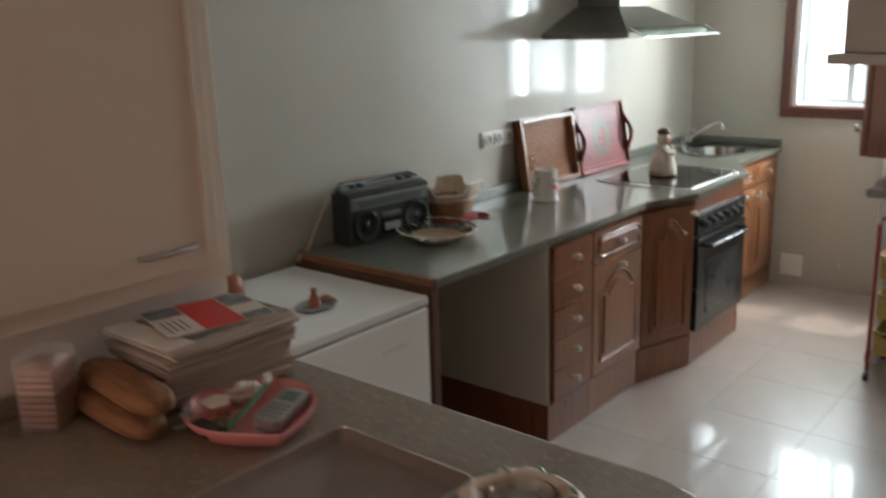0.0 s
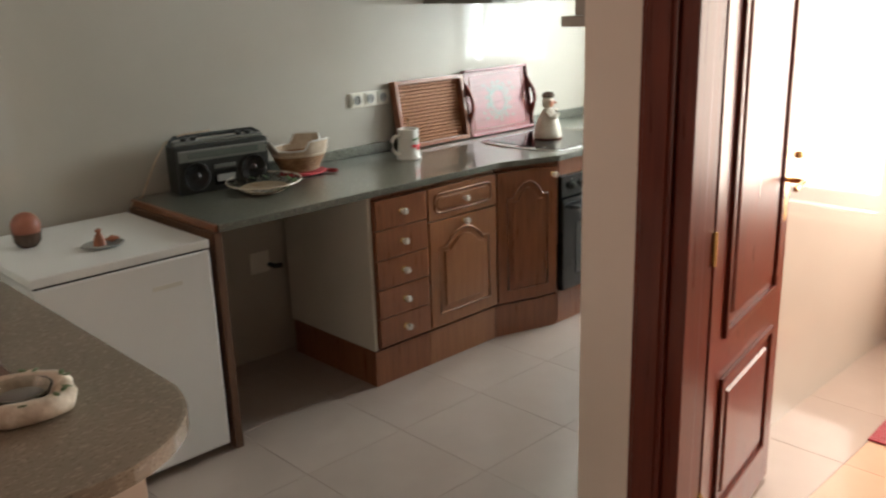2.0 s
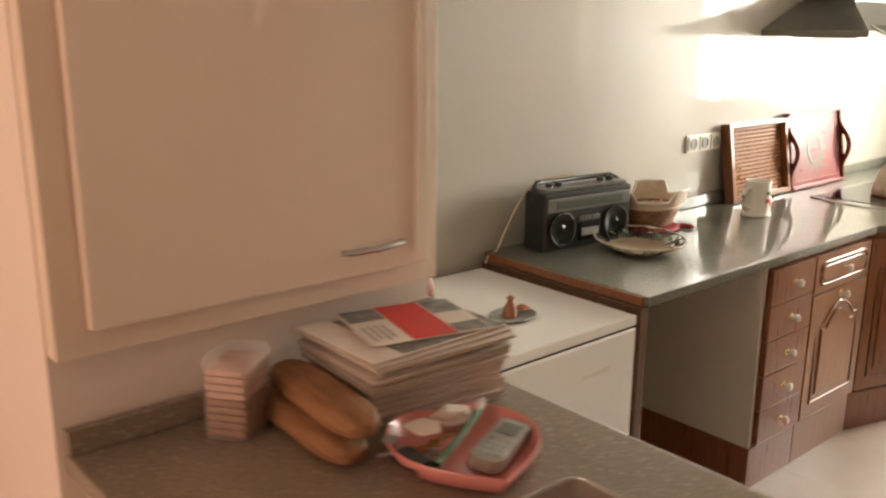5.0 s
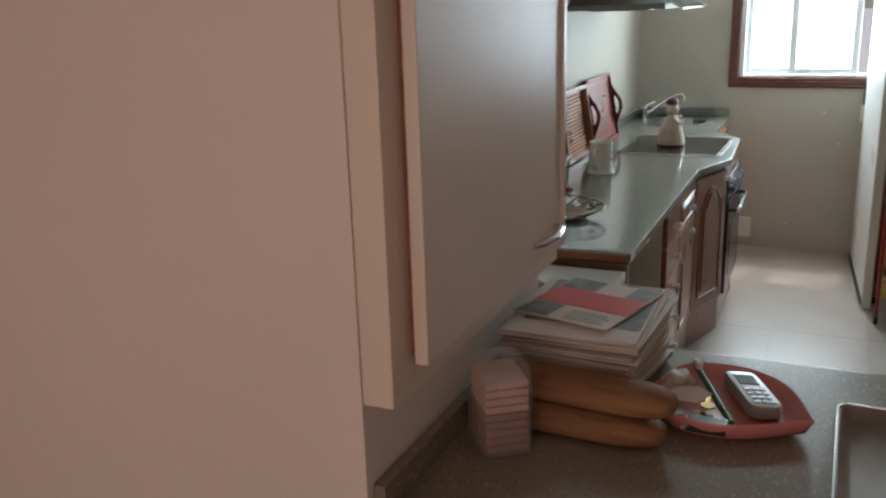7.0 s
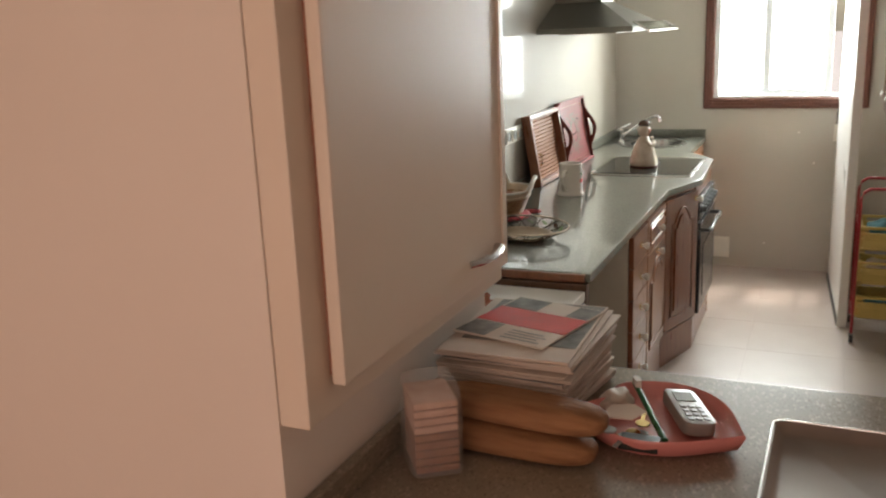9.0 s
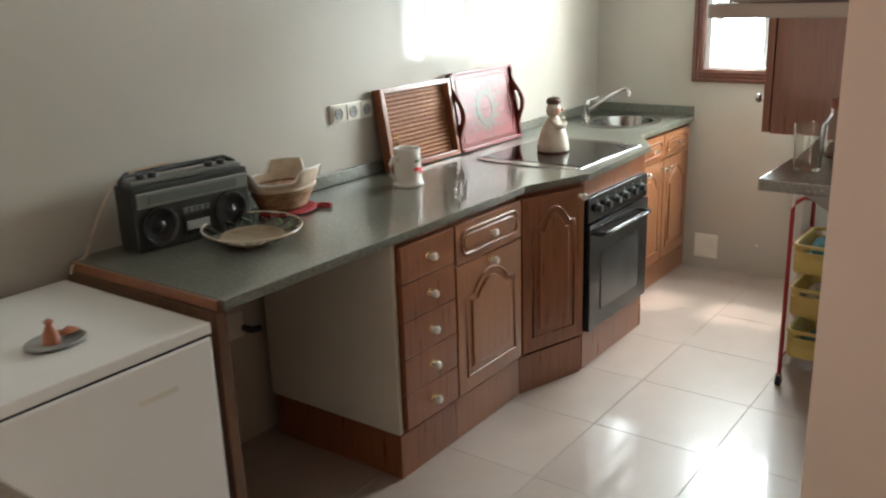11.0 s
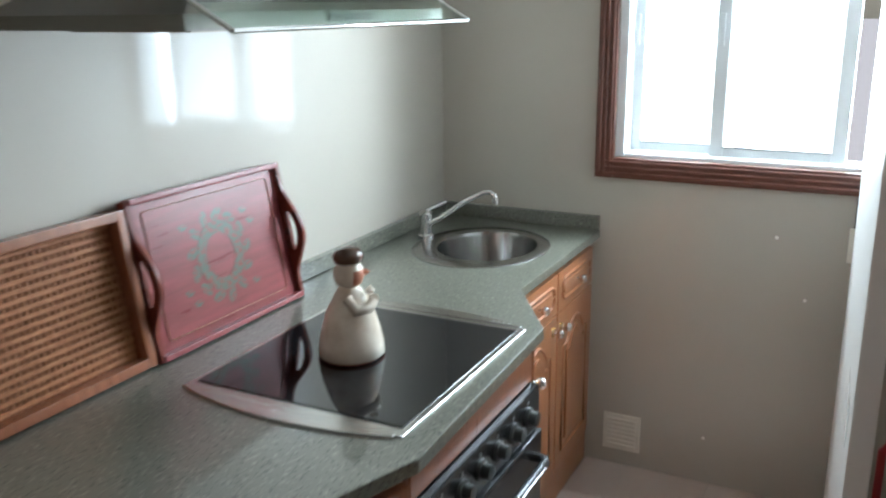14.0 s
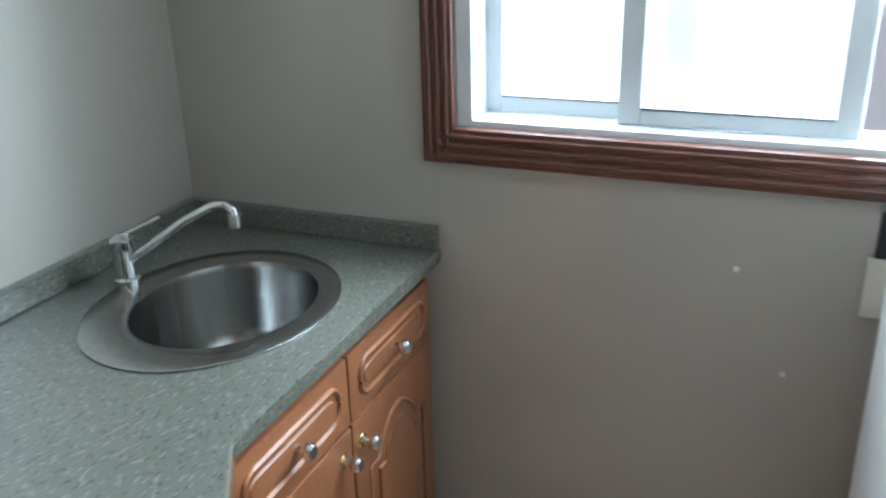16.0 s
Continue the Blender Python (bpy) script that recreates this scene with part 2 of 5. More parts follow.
    "rug_brown": material("brown_woven_wool", (0.24, 0.10, 0.06), 0.95, 0, (0.36, 0.20, 0.10), 60, bump=0.8, bump_scale=200),
    "socket": material("ivory_plastic", (0.76, 0.72, 0.63), 0.35, 0, None, 8),
    "sockethole": material("dark_recess", (0.05, 0.045, 0.04), 0.6, 0, None, 8),
    "grey": material("grey_beige_laminate", (0.42, 0.38, 0.33), 0.4, 0, None, 4),
    "window_glass": glass("window_glass"),
    "clear": glass("clear_glass", (0.93, 0.97, 0.95), 0.02),
    "wrap": film_wrap("clear_plastic_wrap"),
}

# ---- mesh helpers ----


def part(name, bm, mat, parent=None, label="", smooth=None):
    """Links a bmesh as one mesh object, under a thing or a part."""
    me = bpy.data.meshes.new(name)
    bmesh.ops.recalc_face_normals(bm, faces=bm.faces)
    bm.to_mesh(me)
    bm.free()
    me.materials.append(M[mat])
    ob = new(name, me)
    if smooth:
        for p in me.polygons:
            p.use_smooth = True
        me.set_sharp_from_angle(angle=radians(smooth))
    if parent:
        ob.parent = parent
    if label:
        ob["label"] = label
    return ob


def thing(name, label, category, matrix=None, group="", kind=""):
    ob = new(name)
    ob.empty_display_size = 0.05
    if matrix is not None:
        ob.matrix_world = matrix
    return tagged(ob, label, category, group, kind)


def box(x0, x1, y0, y1, z0, z1, bevel=0.0, seg=2, bm=None):
    own = bmesh.new()
    bmesh.ops.create_cube(own, size=1)
    for v in own.verts:
        v.co = ((x0 + x1) / 2 + v.co.x * (x1 - x0), (y0 + y1) / 2 + v.co.y * (y1 - y0), (z0 + z1) / 2 + v.co.z * (z1 - z0))
    if bevel:
        bmesh.ops.bevel(own, geom=own.edges[:], offset=bevel, segments=seg, affect="EDGES", profile=0.7)
    return joined(bm, own)


def joined(bm, own):
    if bm is None:
        return own
    me = bpy.data.meshes.new("joining")
    own.to_mesh(me)
    own.free()
    bm.from_mesh(me)
    bpy.data.meshes.remove(me)
    return bm


def prism(outline, z0, z1, bevel=0.0, seg=2, bm=None, axis="z"):
    """A solid over an outline in x, y; axis "y" stands it up, with the outline in x, z and the depth along y."""
    own = bmesh.new()
    lo = [own.verts.new((x, y, z0)) for x, y in outline]
    hi = [own.verts.new((x, y, z1)) for x, y in outline]
    own.faces.new(lo[::-1])
    top = own.faces.new(hi)
    for a in range(len(outline)):
        own.faces.new((lo[a - 1], lo[a], hi[a], hi[a - 1]))
    bmesh.ops.recalc_face_normals(own, faces=own.faces)
    if bevel:
        rim = list(top.edges)
        bmesh.ops.bevel(own, geom=rim, offset=bevel, segments=seg, affect="EDGES", profile=0.7)
    if axis == "y":
        for v in own.verts:
            v.co = (v.co.x, -v.co.z, v.co.y)
    return joined(bm, own)


def lathe(profile, steps=28, bm=None, at=(0, 0, 0), sx=1.0, sy=1.0):
    """A turned solid from (radius, height) pairs."""
    own = bmesh.new()
    rings = []
    for r, z in profile:
        if r < 1e-5:
            rings.append([own.verts.new((at[0], at[1], at[2] + z))])
        else:
            rings.append([own.verts.new((at[0] + sx * r * math.cos(a), at[1] + sy * r * math.sin(a), at[2] + z)) for a in (2 * math.pi * k / steps for k in range(steps))])
    for a, b in zip(rings, rings[1:]):
        for k in range(steps):
            q = [a[k % len(a)], a[(k + 1) % len(a)], b[(k + 1) % len(b)], b[k % len(b)]]
            q = list(dict.fromkeys(q))
            if len(q) > 2:
                own.faces.new(q)
    if len(rings[0]) > 2 and len(rings[-1]) > 2:
        for k in range(steps):
            own.faces.new((rings[-1][k], rings[-1][(k + 1) % steps], rings[0][(k + 1) % steps], rings[0][k]))
    else:
        for ring in (rings[0], rings[-1]):
            if len(ring) > 2:
                own.faces.new(ring)
    return joined(bm, own)


def tube(points, radius, steps=10, bm=None, closed=False, flat=1.0):
    """A round bar along a line of points."""
    own = bmesh.new()
    pts = [Vector(p) for p in points]
    rings, n = [], len(pts)
    up = Vector((0, 0, 1))
    for k, p in enumerate(pts):
        a = pts[k - 1] if closed or k else p
        b = pts[(k + 1) % n] if closed or k < n - 1 else p
        d = (b - a).normalized()
        side = d.cross(up)
        side = side.normalized() if side.length > 0.05 else d.cross(Vector((1, 0, 0))).normalized()
        rise = side.cross(d).normalized()
        rings.append([own.verts.new(p + radius * (math.cos(t) * side + flat * math.sin(t) * rise)) for t in (2 * math.pi * j / steps for j in range(steps))])
    pairs = list(zip(rings, rings[1:])) + ([(rings[-1], rings[0])] if closed else [])
    for a, b in pairs:
        for j in range(steps):
            own.faces.new((a[j], a[(j + 1) % steps], b[(j + 1) % steps], b[j]))
    if not closed:
        own.faces.new(rings[0])
        own.faces.new(rings[-1])
    return joined(bm, own)


def rounded(x0, x1, y0, y1, r, n=6):
    """The outline of a rectangle with round corners; r: one radius, or four from the lower left, counter-clockwise."""
    rs = r if isinstance(r, (tuple, list)) else (r,) * 4
    out = []
    for (cx, cy, sx, sy, a0), q in zip(((x0, y0, 1, 1, 180), (x1, y0, -1, 1, 270), (x1, y1, -1, -1, 0), (x0, y1, 1, -1, 90)), rs):
        if q < 1e-4:
            out.append((cx, cy))
            continue
        out += [(cx + sx * q + q * math.cos(radians(a0 + 90 * k / n)), cy + sy * q + q * math.sin(radians(a0 + 90 * k / n))) for k in range(n + 1)]
    return out


def arch(x0, x1, z0, z1, rise, n=14):
    """The outline of a panel with shoulders and an arched top."""
    w = x1 - x0
    sh = 0.14 * w
    top = [(x1 - sh - (w - 2 * sh) * k / n, z1 - rise + rise * math.sin(math.pi * k / n) ** 0.8) for k in range(n + 1)]
    return [(x0, z0), (x1, z0), (x1, z1 - rise)] + top + [(x0, z1 - rise)]


def grown(outline, d):
    """An outline moved inwards by d towards its middle, by proportion."""
    xs, ys = [p[0] for p in outline], [p[1] for p in outline]
    cx, cy = (min(xs) + max(xs)) / 2, (min(ys) + max(ys)) / 2
    fx, fy = 1 - 2 * d / (max(xs) - min(xs)), 1 - 2 * d / (max(ys) - min(ys))
    return [(cx + (x - cx) * fx, cy + (y - cy) * fy) for x, y in outline]


def facing(x, y, x2, y2, z=0.0):
    """The pose of a cabinet front whose width runs from (x, y) to (x2, y2); its face looks to the right of that way."""
    return pose(x, y, z, 0, 0, math.degrees(math.atan2(y2 - y, x2 - x)))


# ---- the large structure ----
WX, FY = -2.033, 5.857        # counter wall, window wall
H = 2.5                       # ceiling height


def wall(name, x0, x1, y0, y1, mat="wall", z0=0.0, z1=H, label="", holes=()):
    """A wall block. holes: openings (a0, a1, z0, z1) through it, along its longer side."""
    bm = bmesh.new()
    along_x = (x1 - x0) > (y1 - y0)
    a0, a1 = (x0, x1) if along_x else (y0, y1)
    cuts = sorted(holes)
    pos = a0
    pieces = []
    for h0, h1, hz0, hz1 in cuts:
        pieces += [(pos, h0, z0, z1), (h0, h1, z0, hz0), (h0, h1, hz1, z1)]
        pos = h1
    pieces.append((pos, a1, z0, z1))
    for b0, b1, c0, c1 in pieces:
        if b1 - b0 > 1e-4 and c1 - c0 > 1e-4:
            box(*((b0, b1, y0, y1) if along_x else (x0, x1, b0, b1)), c0, c1, bm=bm)
    return tagged(part(name, bm, mat), label, "wall", kind="structure")


WIN = (-1.385, -0.52, 1.137, 2.17)          # kitchen window opening
wall("wall_west", WX - 0.12, WX, 1.62, FY + 0.15, label="glossy cream kitchen wall behind the worktop")
wall("wall_north", WX, 0.03, FY, FY + 0.15, holes=[WIN], label="glossy cream kitchen wall with a wood-cased window")
wall("wall_partition", -0.024, 0.03, 2.85, FY, label="cream partition wall between kitchen and side room")
wall("wall_door_side", -0.014, 2.7, 2.73, 2.85, "plaster", holes=[(0.263, 1.057, 0.0, 2.059)], label="cream plaster wall with the open doorway")
wall("wall_block", WX - 0.12, -1.40, 0.785, 1.62, "plaster", label="peach-lit plaster wall block carrying the white cupboard")
wall("wall_front_west", -2.72, -2.6, -2.4, 0.905, "plaster", label="plain plaster wall of the front room")
wall("wall_front_block", -2.6, WX - 0.12, 0.785, 0.905, "plaster", label="plain plaster wall beside the cupboard")
# Out of view; its opening is made up to hold the warm fill lamp.
wall("wall_front_south", -2.6, 2.7, -2.4, -2.28, "plaster", holes=[(-2.0, 0.2, 0.1, 2.3)], label="plain unseen plaster wall with an opening added for the fill lamp")
# East opening is added, never in view, to brighten the side room.
wall("wall_front_east", 2.7, 2.82, -2.4, FY, "plaster", holes=[(3.0, 5.0, 0.3, 2.35)], label="plain plaster wall with an added unseen opening that lets light in")
wall("wall_side_room", 0.03, 2.7, 5.16, 5.28, "warmtile", holes=[(0.12, 2.3, 0.52, 2.3)], label="tiled side room wall with a low bright window")
tagged(part("ceiling", box(-2.72, 2.82, -2.4, FY + 0.15, H, H + 0.1), "ceiling"), "plain white ceiling", "ceiling", kind="structure")
floor = tagged(part("floor", box(-2.72, 2.82, -2.4, FY + 0.15, -0.12, -0.004), "grout"), "polished pink marble tile floor with thin joints", "floor", kind="structure")
ground = bmesh.new()
bmesh.ops.create_grid(ground, x_segments=1, y_segments=1, size=300)
bmesh.ops.translate(ground, verts=ground.verts, vec=(0, 0, -3.2))
tagged(part("ground", ground, "plaster"), "pale ground outside", "ground", kind="structure")


# window casing, frame and sliding sashes
def kitchen_window():
    x0, x1, z0, z1 = WIN
    w = thing("window_1", "white aluminium sliding window in a reddish wood casing", "window", pose(0, FY, 0), kind="structure")
    for nm, a in (("casing_left", (x0 - 0.063, x0, z0 - 0.07, z1 + 0.07)), ("casing_right", (x1, x1 + 0.063, z0 - 0.07, z1 + 0.07)),
                  ("casing_sill", (x0, x1, z0 - 0.07, z0)), ("casing_head", (x0, x1, z1, z1 + 0.07))):
        bm = box(a[0], a[1], -0.022, 0.0, a[2], a[3], 0.006)
        upright = a[1] - a[0] < 0.1
        for f in (0.22, 0.5, 0.78):
            if upright:
                c = a[0] + f * (a[1] - a[0])
                box(c - 0.006, c + 0.006, -0.027, -0.018, a[2] + 0.02, a[3] - 0.02, 0.003, 1, bm)
            else:
                c = a[2] + f * (a[3] - a[2])
                box(a[0] - 0.03, a[1] + 0.03, -0.027, -0.018, c - 0.006, c + 0.006, 0.003, 1, bm)
        part("window_casing", bm, "casing", w, "grooved reddish-brown wood casing")
    for a in ((x0, x0 + 0.03, z0, z1), (x1 - 0.03, x1, z0, z1), (x0 + 0.03, x1 - 0.03, z0, z0 + 0.012), (x0 + 0.03, x1 - 0.03, z1 - 0.03, z1)):
        part("window_frame", box(a[0], a[1], 0.004, 0.13, a[2], a[3], 0.003), "alu", w)
    mid = -1.068
    part("outer_stile", box(-1.024, -0.965, 0.125, 0.14, z0 + 0.014, z1 - 0.032, 0.003), "alu", w)
    for s0, s1, y in ((x0 + 0.02, mid + 0.02, 0.088), (mid - 0.02, -0.68, 0.048)):
        sash = part("sash", box(s0, s0 + 0.042, y, y + 0.03, z0 + 0.014, z1 - 0.032, 0.004), "alu", w)
        b = 0.042
        for a in ((s1 - b, s1, z0 + 0.014, z1 - 0.032), (s0 + b, s1 - b, z0 + 0.014, z0 + 0.042), (s0 + b, s1 - b, z1 - 0.087, z1 - 0.032)):
            part("sash_bar", box(a[0], a[1], y, y + 0.03, a[2], a[3], 0.004), "alu", sash)
        pane = part("pane", box(s0 + b - 0.005, s1 - b + 0.005, y + 0.012, y + 0.017, z0 + 0.037, z1 - 0.08), "window_glass", sash)
        pane.visible_shadow = False
        part("gasket", box(s0 + b, s1 - b, y - 0.001, y + 0.004, z0 + 0.042, z0 + 0.045), "rubber", sash)
        part("latch", box(s0 + 0.008, s0 + 0.026, y - 0.012, y, 1.5, 1.6, 0.004), "alu", sash)


kitchen_window()
for hx, hz in ((-0.851, 0.912), (-0.751, 0.716), (-1.03, 0.17)):
    plug = lathe([(0, 0), (0.006, 0), (0.005, 0.003), (0, 0.004)], 10)
    bmesh.ops.transform(plug, matrix=pose(hx, FY, hz, 90), verts=plug.verts)
    tagged(part("wall_plug", plug, "porcelain"), "small white filled screw hole in the wall", "wall plug", "wall plugs")


def side_window():
    w = thing("window_2", "white aluminium window of the side room above a low sill", "window", pose(0, 5.16, 0), kind="structure")
    for a in ((0.12, 0.17, 0.52, 2.3), (2.25, 2.3, 0.52, 2.3), (0.17, 2.25, 0.52, 0.57), (0.17, 2.25, 2.25, 2.3), (1.17, 1.23, 0.57, 2.25)):
        part("window_frame", box(a[0], a[1], 0.02, 0.07, a[2], a[3], 0.004), "alu", w)
    part("window_sill", box(0.04, 2.34, -0.05, 0.018, 0.485, 0.518, 0.006), "warmtile", w, "pinkish tile sill")


side_window()


# doorway: casing and the open leaf
def doorway():
    c = thing("door_frame", "dark mahogany door casing round the doorway", "door frame", pose(0, 2.73, 0), kind="structure")
    for x0, x1, z0, z1 in ((0.165, 0.262, 0.0, 2.17), (1.058, 1.155, 0.0, 2.17), (0.262, 1.058, 2.06, 2.17)):
        bm = box(x0, x1, -0.018, 0.0, z0, z1, 0.005)
        box(x0 + 0.012, x1 - 0.012, -0.024, -0.016, z0, z1 - 0.012, 0.004, 1, bm)
        part("architrave", bm, "mahogany", c)
    for x0, x1, z0, z1 in ((0.262, 0.31, 0.0, 2.06), (1.01, 1.058, 0.0, 2.06), (0.31, 1.01, 2.012, 2.06)):
        bm = box(x0, x1, -0.004, 0.07, z0, z1, 0.003)
        box(x0 + 0.002, x1 - 0.002, 0.07, 0.118, z0, z1, 0.002, 1, bm)
        part("jamb", bm, "mahogany", c)
    d = thing("door_1", "open mahogany panelled door with a brass handle", "door", facing(0.31, 2.856, 0.192, 3.525))
    w, t = 0.685, 0.036
    part("leaf", box(0, w, 0, t, 0.012, 2.03, 0.003), "mahogany", d)
    for z0, z1 in ((0.16, 0.60), (0.72, 1.90)):
        bm = bmesh.new()
        for a in ((0.10, 0.12, z0, z1), (w - 0.12, w - 0.10, z0, z1), (0.12, w - 0.12, z0, z0 + 0.02), (0.12, w - 0.12, z1 - 0.02, z1)):
            box(a[0], a[1], -0.012, 0.0, a[2], a[3], 0.005, 2, bm)
        part("moulding", bm, "mahogany", d)
        part("raised_panel", prism(rounded(0.155, w - 0.155, z0 + 0.055, z1 - 0.055, 0.004, 1), 0.0, 0.009, 0.007, 1, axis="y"), "mahogany", d)
    plate = part("handle_plate", box(w - 0.075, w - 0.035, -0.005, 0.0, 0.93, 1.17, 0.003), "brass", d, "brass lock plate")
    part("lever", tube([(w - 0.055, -0.004, 1.06), (w - 0.055, -0.045, 1.06), (w - 0.07, -0.055, 1.06), (w - 0.16, -0.055, 1.055)], 0.008), "brass", plate, smooth=50)
    part("knob", lathe([(0, 0), (0.012, 0.002), (0.014, 0.012), (0.008, 0.02), (0, 0.022)], 14, at=(w - 0.055, -0.03, 1.13)), "brass", plate, smooth=50)
    for z in (0.25, 1.0, 1.8):
        part("hinge", tube([(-0.006, 0.0, z - 0.045), (-0.006, 0.0, z + 0.045)], 0.007, 8), "brass", d, smooth=50)


doorway()


# ---- kitchen cabinets ----
def knob(parent, u, v, w=0.0, mat="porcelain"):
    bm = bmesh.new()
    lathe([(0, 0), (0.008, 0), (0.006, 0.012), (0.0135, 0.018), (0.0155, 0.026), (0.011, 0.034), (0, 0.036)], 14, bm)
    bmesh.ops.transform(bm, matrix=pose(u, -w, v, 90), verts=bm.verts)
    part("knob", bm, mat, parent, "white porcelain knob" if mat == "porcelain" else "polished metal knob", smooth=50)
    bm = lathe([(0, 0), (0.015, 0), (0.013, 0.004), (0, 0.005)], 12)
    bmesh.ops.transform(bm, matrix=pose(u, -w + 0.001, v, 90), verts=bm.verts)
    part("rosette", bm, "brass", parent)


def drawer_front(parent, u0, u1, v0, v1, mat, fancy=True, knob_mat="porcelain"):
    f = part("drawer_front", box(u0, u1, -0.02, 0, v0, v1, 0.004), mat, parent)
    w = 0.02
    if fancy:
        o = rounded(u0 + 0.035, u1 - 0.035, v0 + 0.03, v1 - 0.03, 0.03, 4)
        part("panel_moulding", tube([(x, -w, z) for x, z in o], 0.006, 6, closed=True), mat, f, smooth=60)
        part("centre_panel", prism(grown(o, 0.014), w - 0.001, w + 0.004, 0.003, 1, axis="y"), mat, f)
    knob(f, (u0 + u1) / 2, (v0 + v1) / 2, w, knob_mat)
    return f


def cabinet_door(parent, u0, u1, v0, v1, mat, knob_u, knob_v, knob_mat="porcelain"):
    f = part("door", box(u0, u1, -0.02, 0, v0, v1, 0.004), mat, parent)
    o = arch(u0 + 0.055, u1 - 0.055, v0 + 0.06, v1 - 0.055, 0.07)
    part("panel_moulding", tube([(x, -0.02, z) for x, z in o], 0.0055, 6, closed=True), mat, f, smooth=60)
    part("centre_panel", prism(grown(o, 0.03), 0.018, 0.027, 0.008, 2, axis="y"), mat, f)
    knob(f, knob_u, knob_v, 0.02, knob_mat)
    return f


FX = -1.372          # face of the straight units
OX = -1.268          # face of the oven
TOP = 0.85           # underside of the worktop


def straight_units():
    g = "kitchen base cabinets"
    c = thing("drawer_cabinet", "cherry wood cabinet with five drawers and ivory side", "cabinet", facing(FX, 3.105, FX, 3.41), g)
    part("body", box(0.0, 0.302, 0.004, 0.62, 0.166, TOP, 0.002), "wood", c)
    part("side_panel", box(-0.018, -0.001, 0.0, 0.62, 0.166, TOP, 0.002), "melamine", c, "ivory melamine side")
    part("plinth", box(-0.018, 0.302, -0.003, 0.60, 0.0, 0.163, 0.002), "wood", c)
    hgt = (TOP - 0.02 - 0.178) / 5
    for k in range(5):
        drawer_front(c, 0.004, 0.299, 0.18 + k * hgt, 0.176 + (k + 1) * hgt, "wood", False)
    c = thing("door_cabinet", "honey oak cabinet with a drawer and an arched door", "cabinet", facing(FX, 3.41, FX, 3.855), g)
    part("body", box(0.0, 0.443, 0.004, 0.62, 0.166, TOP, 0.002), "oak", c)
    part("plinth", box(0.0, 0.443, -0.003, 0.60, 0.0, 0.163, 0.002), "oak", c)
    drawer_front(c, 0.004, 0.44, 0.682, 0.828, "oak")
    cabinet_door(c, 0.004, 0.44, 0.18, 0.676, "oak", 0.222, 0.65)
    c = thing("angled_cabinet", "narrow angled cherry cabinet beside the oven", "cabinet", facing(FX, 3.858, OX, 4.19), g)
    wid = math.hypot(OX - FX, 4.19 - 3.858)
    part("body", box(0.002, wid - 0.002, 0.004, 0.30, 0.166, TOP, 0.002), "wood", c)
    part("plinth", box(0.0, wid, -0.003, 0.28, 0.0, 0.163, 0.002), "wood", c)
    cabinet_door(c, 0.006, wid - 0.006, 0.18, 0.828, "wood", wid - 0.03, 0.79)


straight_units()


def oven():
    c = thing("oven_cabinet", "cherry wood housing under the hob", "cabinet", facing(OX, 4.20, OX, 4.815), "kitchen base cabinets")
    part("body", box(0.0, 0.012, 0.004, 0.55, 0.0, TOP, 0.002), "wood", c)
    part("body", box(0.603, 0.615, 0.004, 0.55, 0.0, TOP, 0.002), "wood", c)
    part("top_rail", box(0.012, 0.603, 0.0, 0.03, 0.768, TOP, 0.002), "wood", c)
    part("plinth", box(0.012, 0.603, 0.0, 0.5, 0.0, 0.174, 0.002), "wood", c)
    o = thing("oven", "black built-in electric oven with glass door", "oven", facing(OX, 4.213, OX, 4.803))
    w = 0.59
    part("body", box(0.004, w - 0.004, 0.0, 0.52, 0.176, 0.766, 0.003), "black", o)
    part("control_panel", box(0.0, w, -0.022, 0.0, 0.66, 0.766, 0.005), "black", o)
    door = part("door", box(0.0, w, -0.03, 0.0, 0.178, 0.652, 0.006), "black", o)
    part("glass", box(0.105, w - 0.105, -0.033, -0.028, 0.25, 0.52, 0.003), "ovenglass", door, "smoked grey oven window")
    part("handle", tube([(0.06, -0.028, 0.605), (0.06, -0.06, 0.605), (0.075, -0.068, 0.605), (w - 0.075, -0.068, 0.605), (w - 0.06, -0.06, 0.605), (w - 0.06, -0.028, 0.605)], 0.011, 10), "black", door, smooth=50)
    part("handle_trim", tube([(0.1, -0.078, 0.608), (w - 0.1, -0.078, 0.608)], 0.002, 8), "chrome", door)
    for k in range(6):
        bm = lathe([(0, 0), (0.024, 0), (0.023, 0.006), (0.017, 0.008), (0.016, 0.026), (0, 0.028)], 16)
        bmesh.ops.transform(bm, matrix=pose(0.075 + k * 0.088, -0.022, 0.712, 90), verts=bm.verts)
        part("dial", bm, "plastic", o, smooth=40)
        part("dial_mark", box(0.073 + k * 0.088, 0.077 + k * 0.088, -0.0235, -0.022, 0.742, 0.75), "greyplastic", o)


oven()


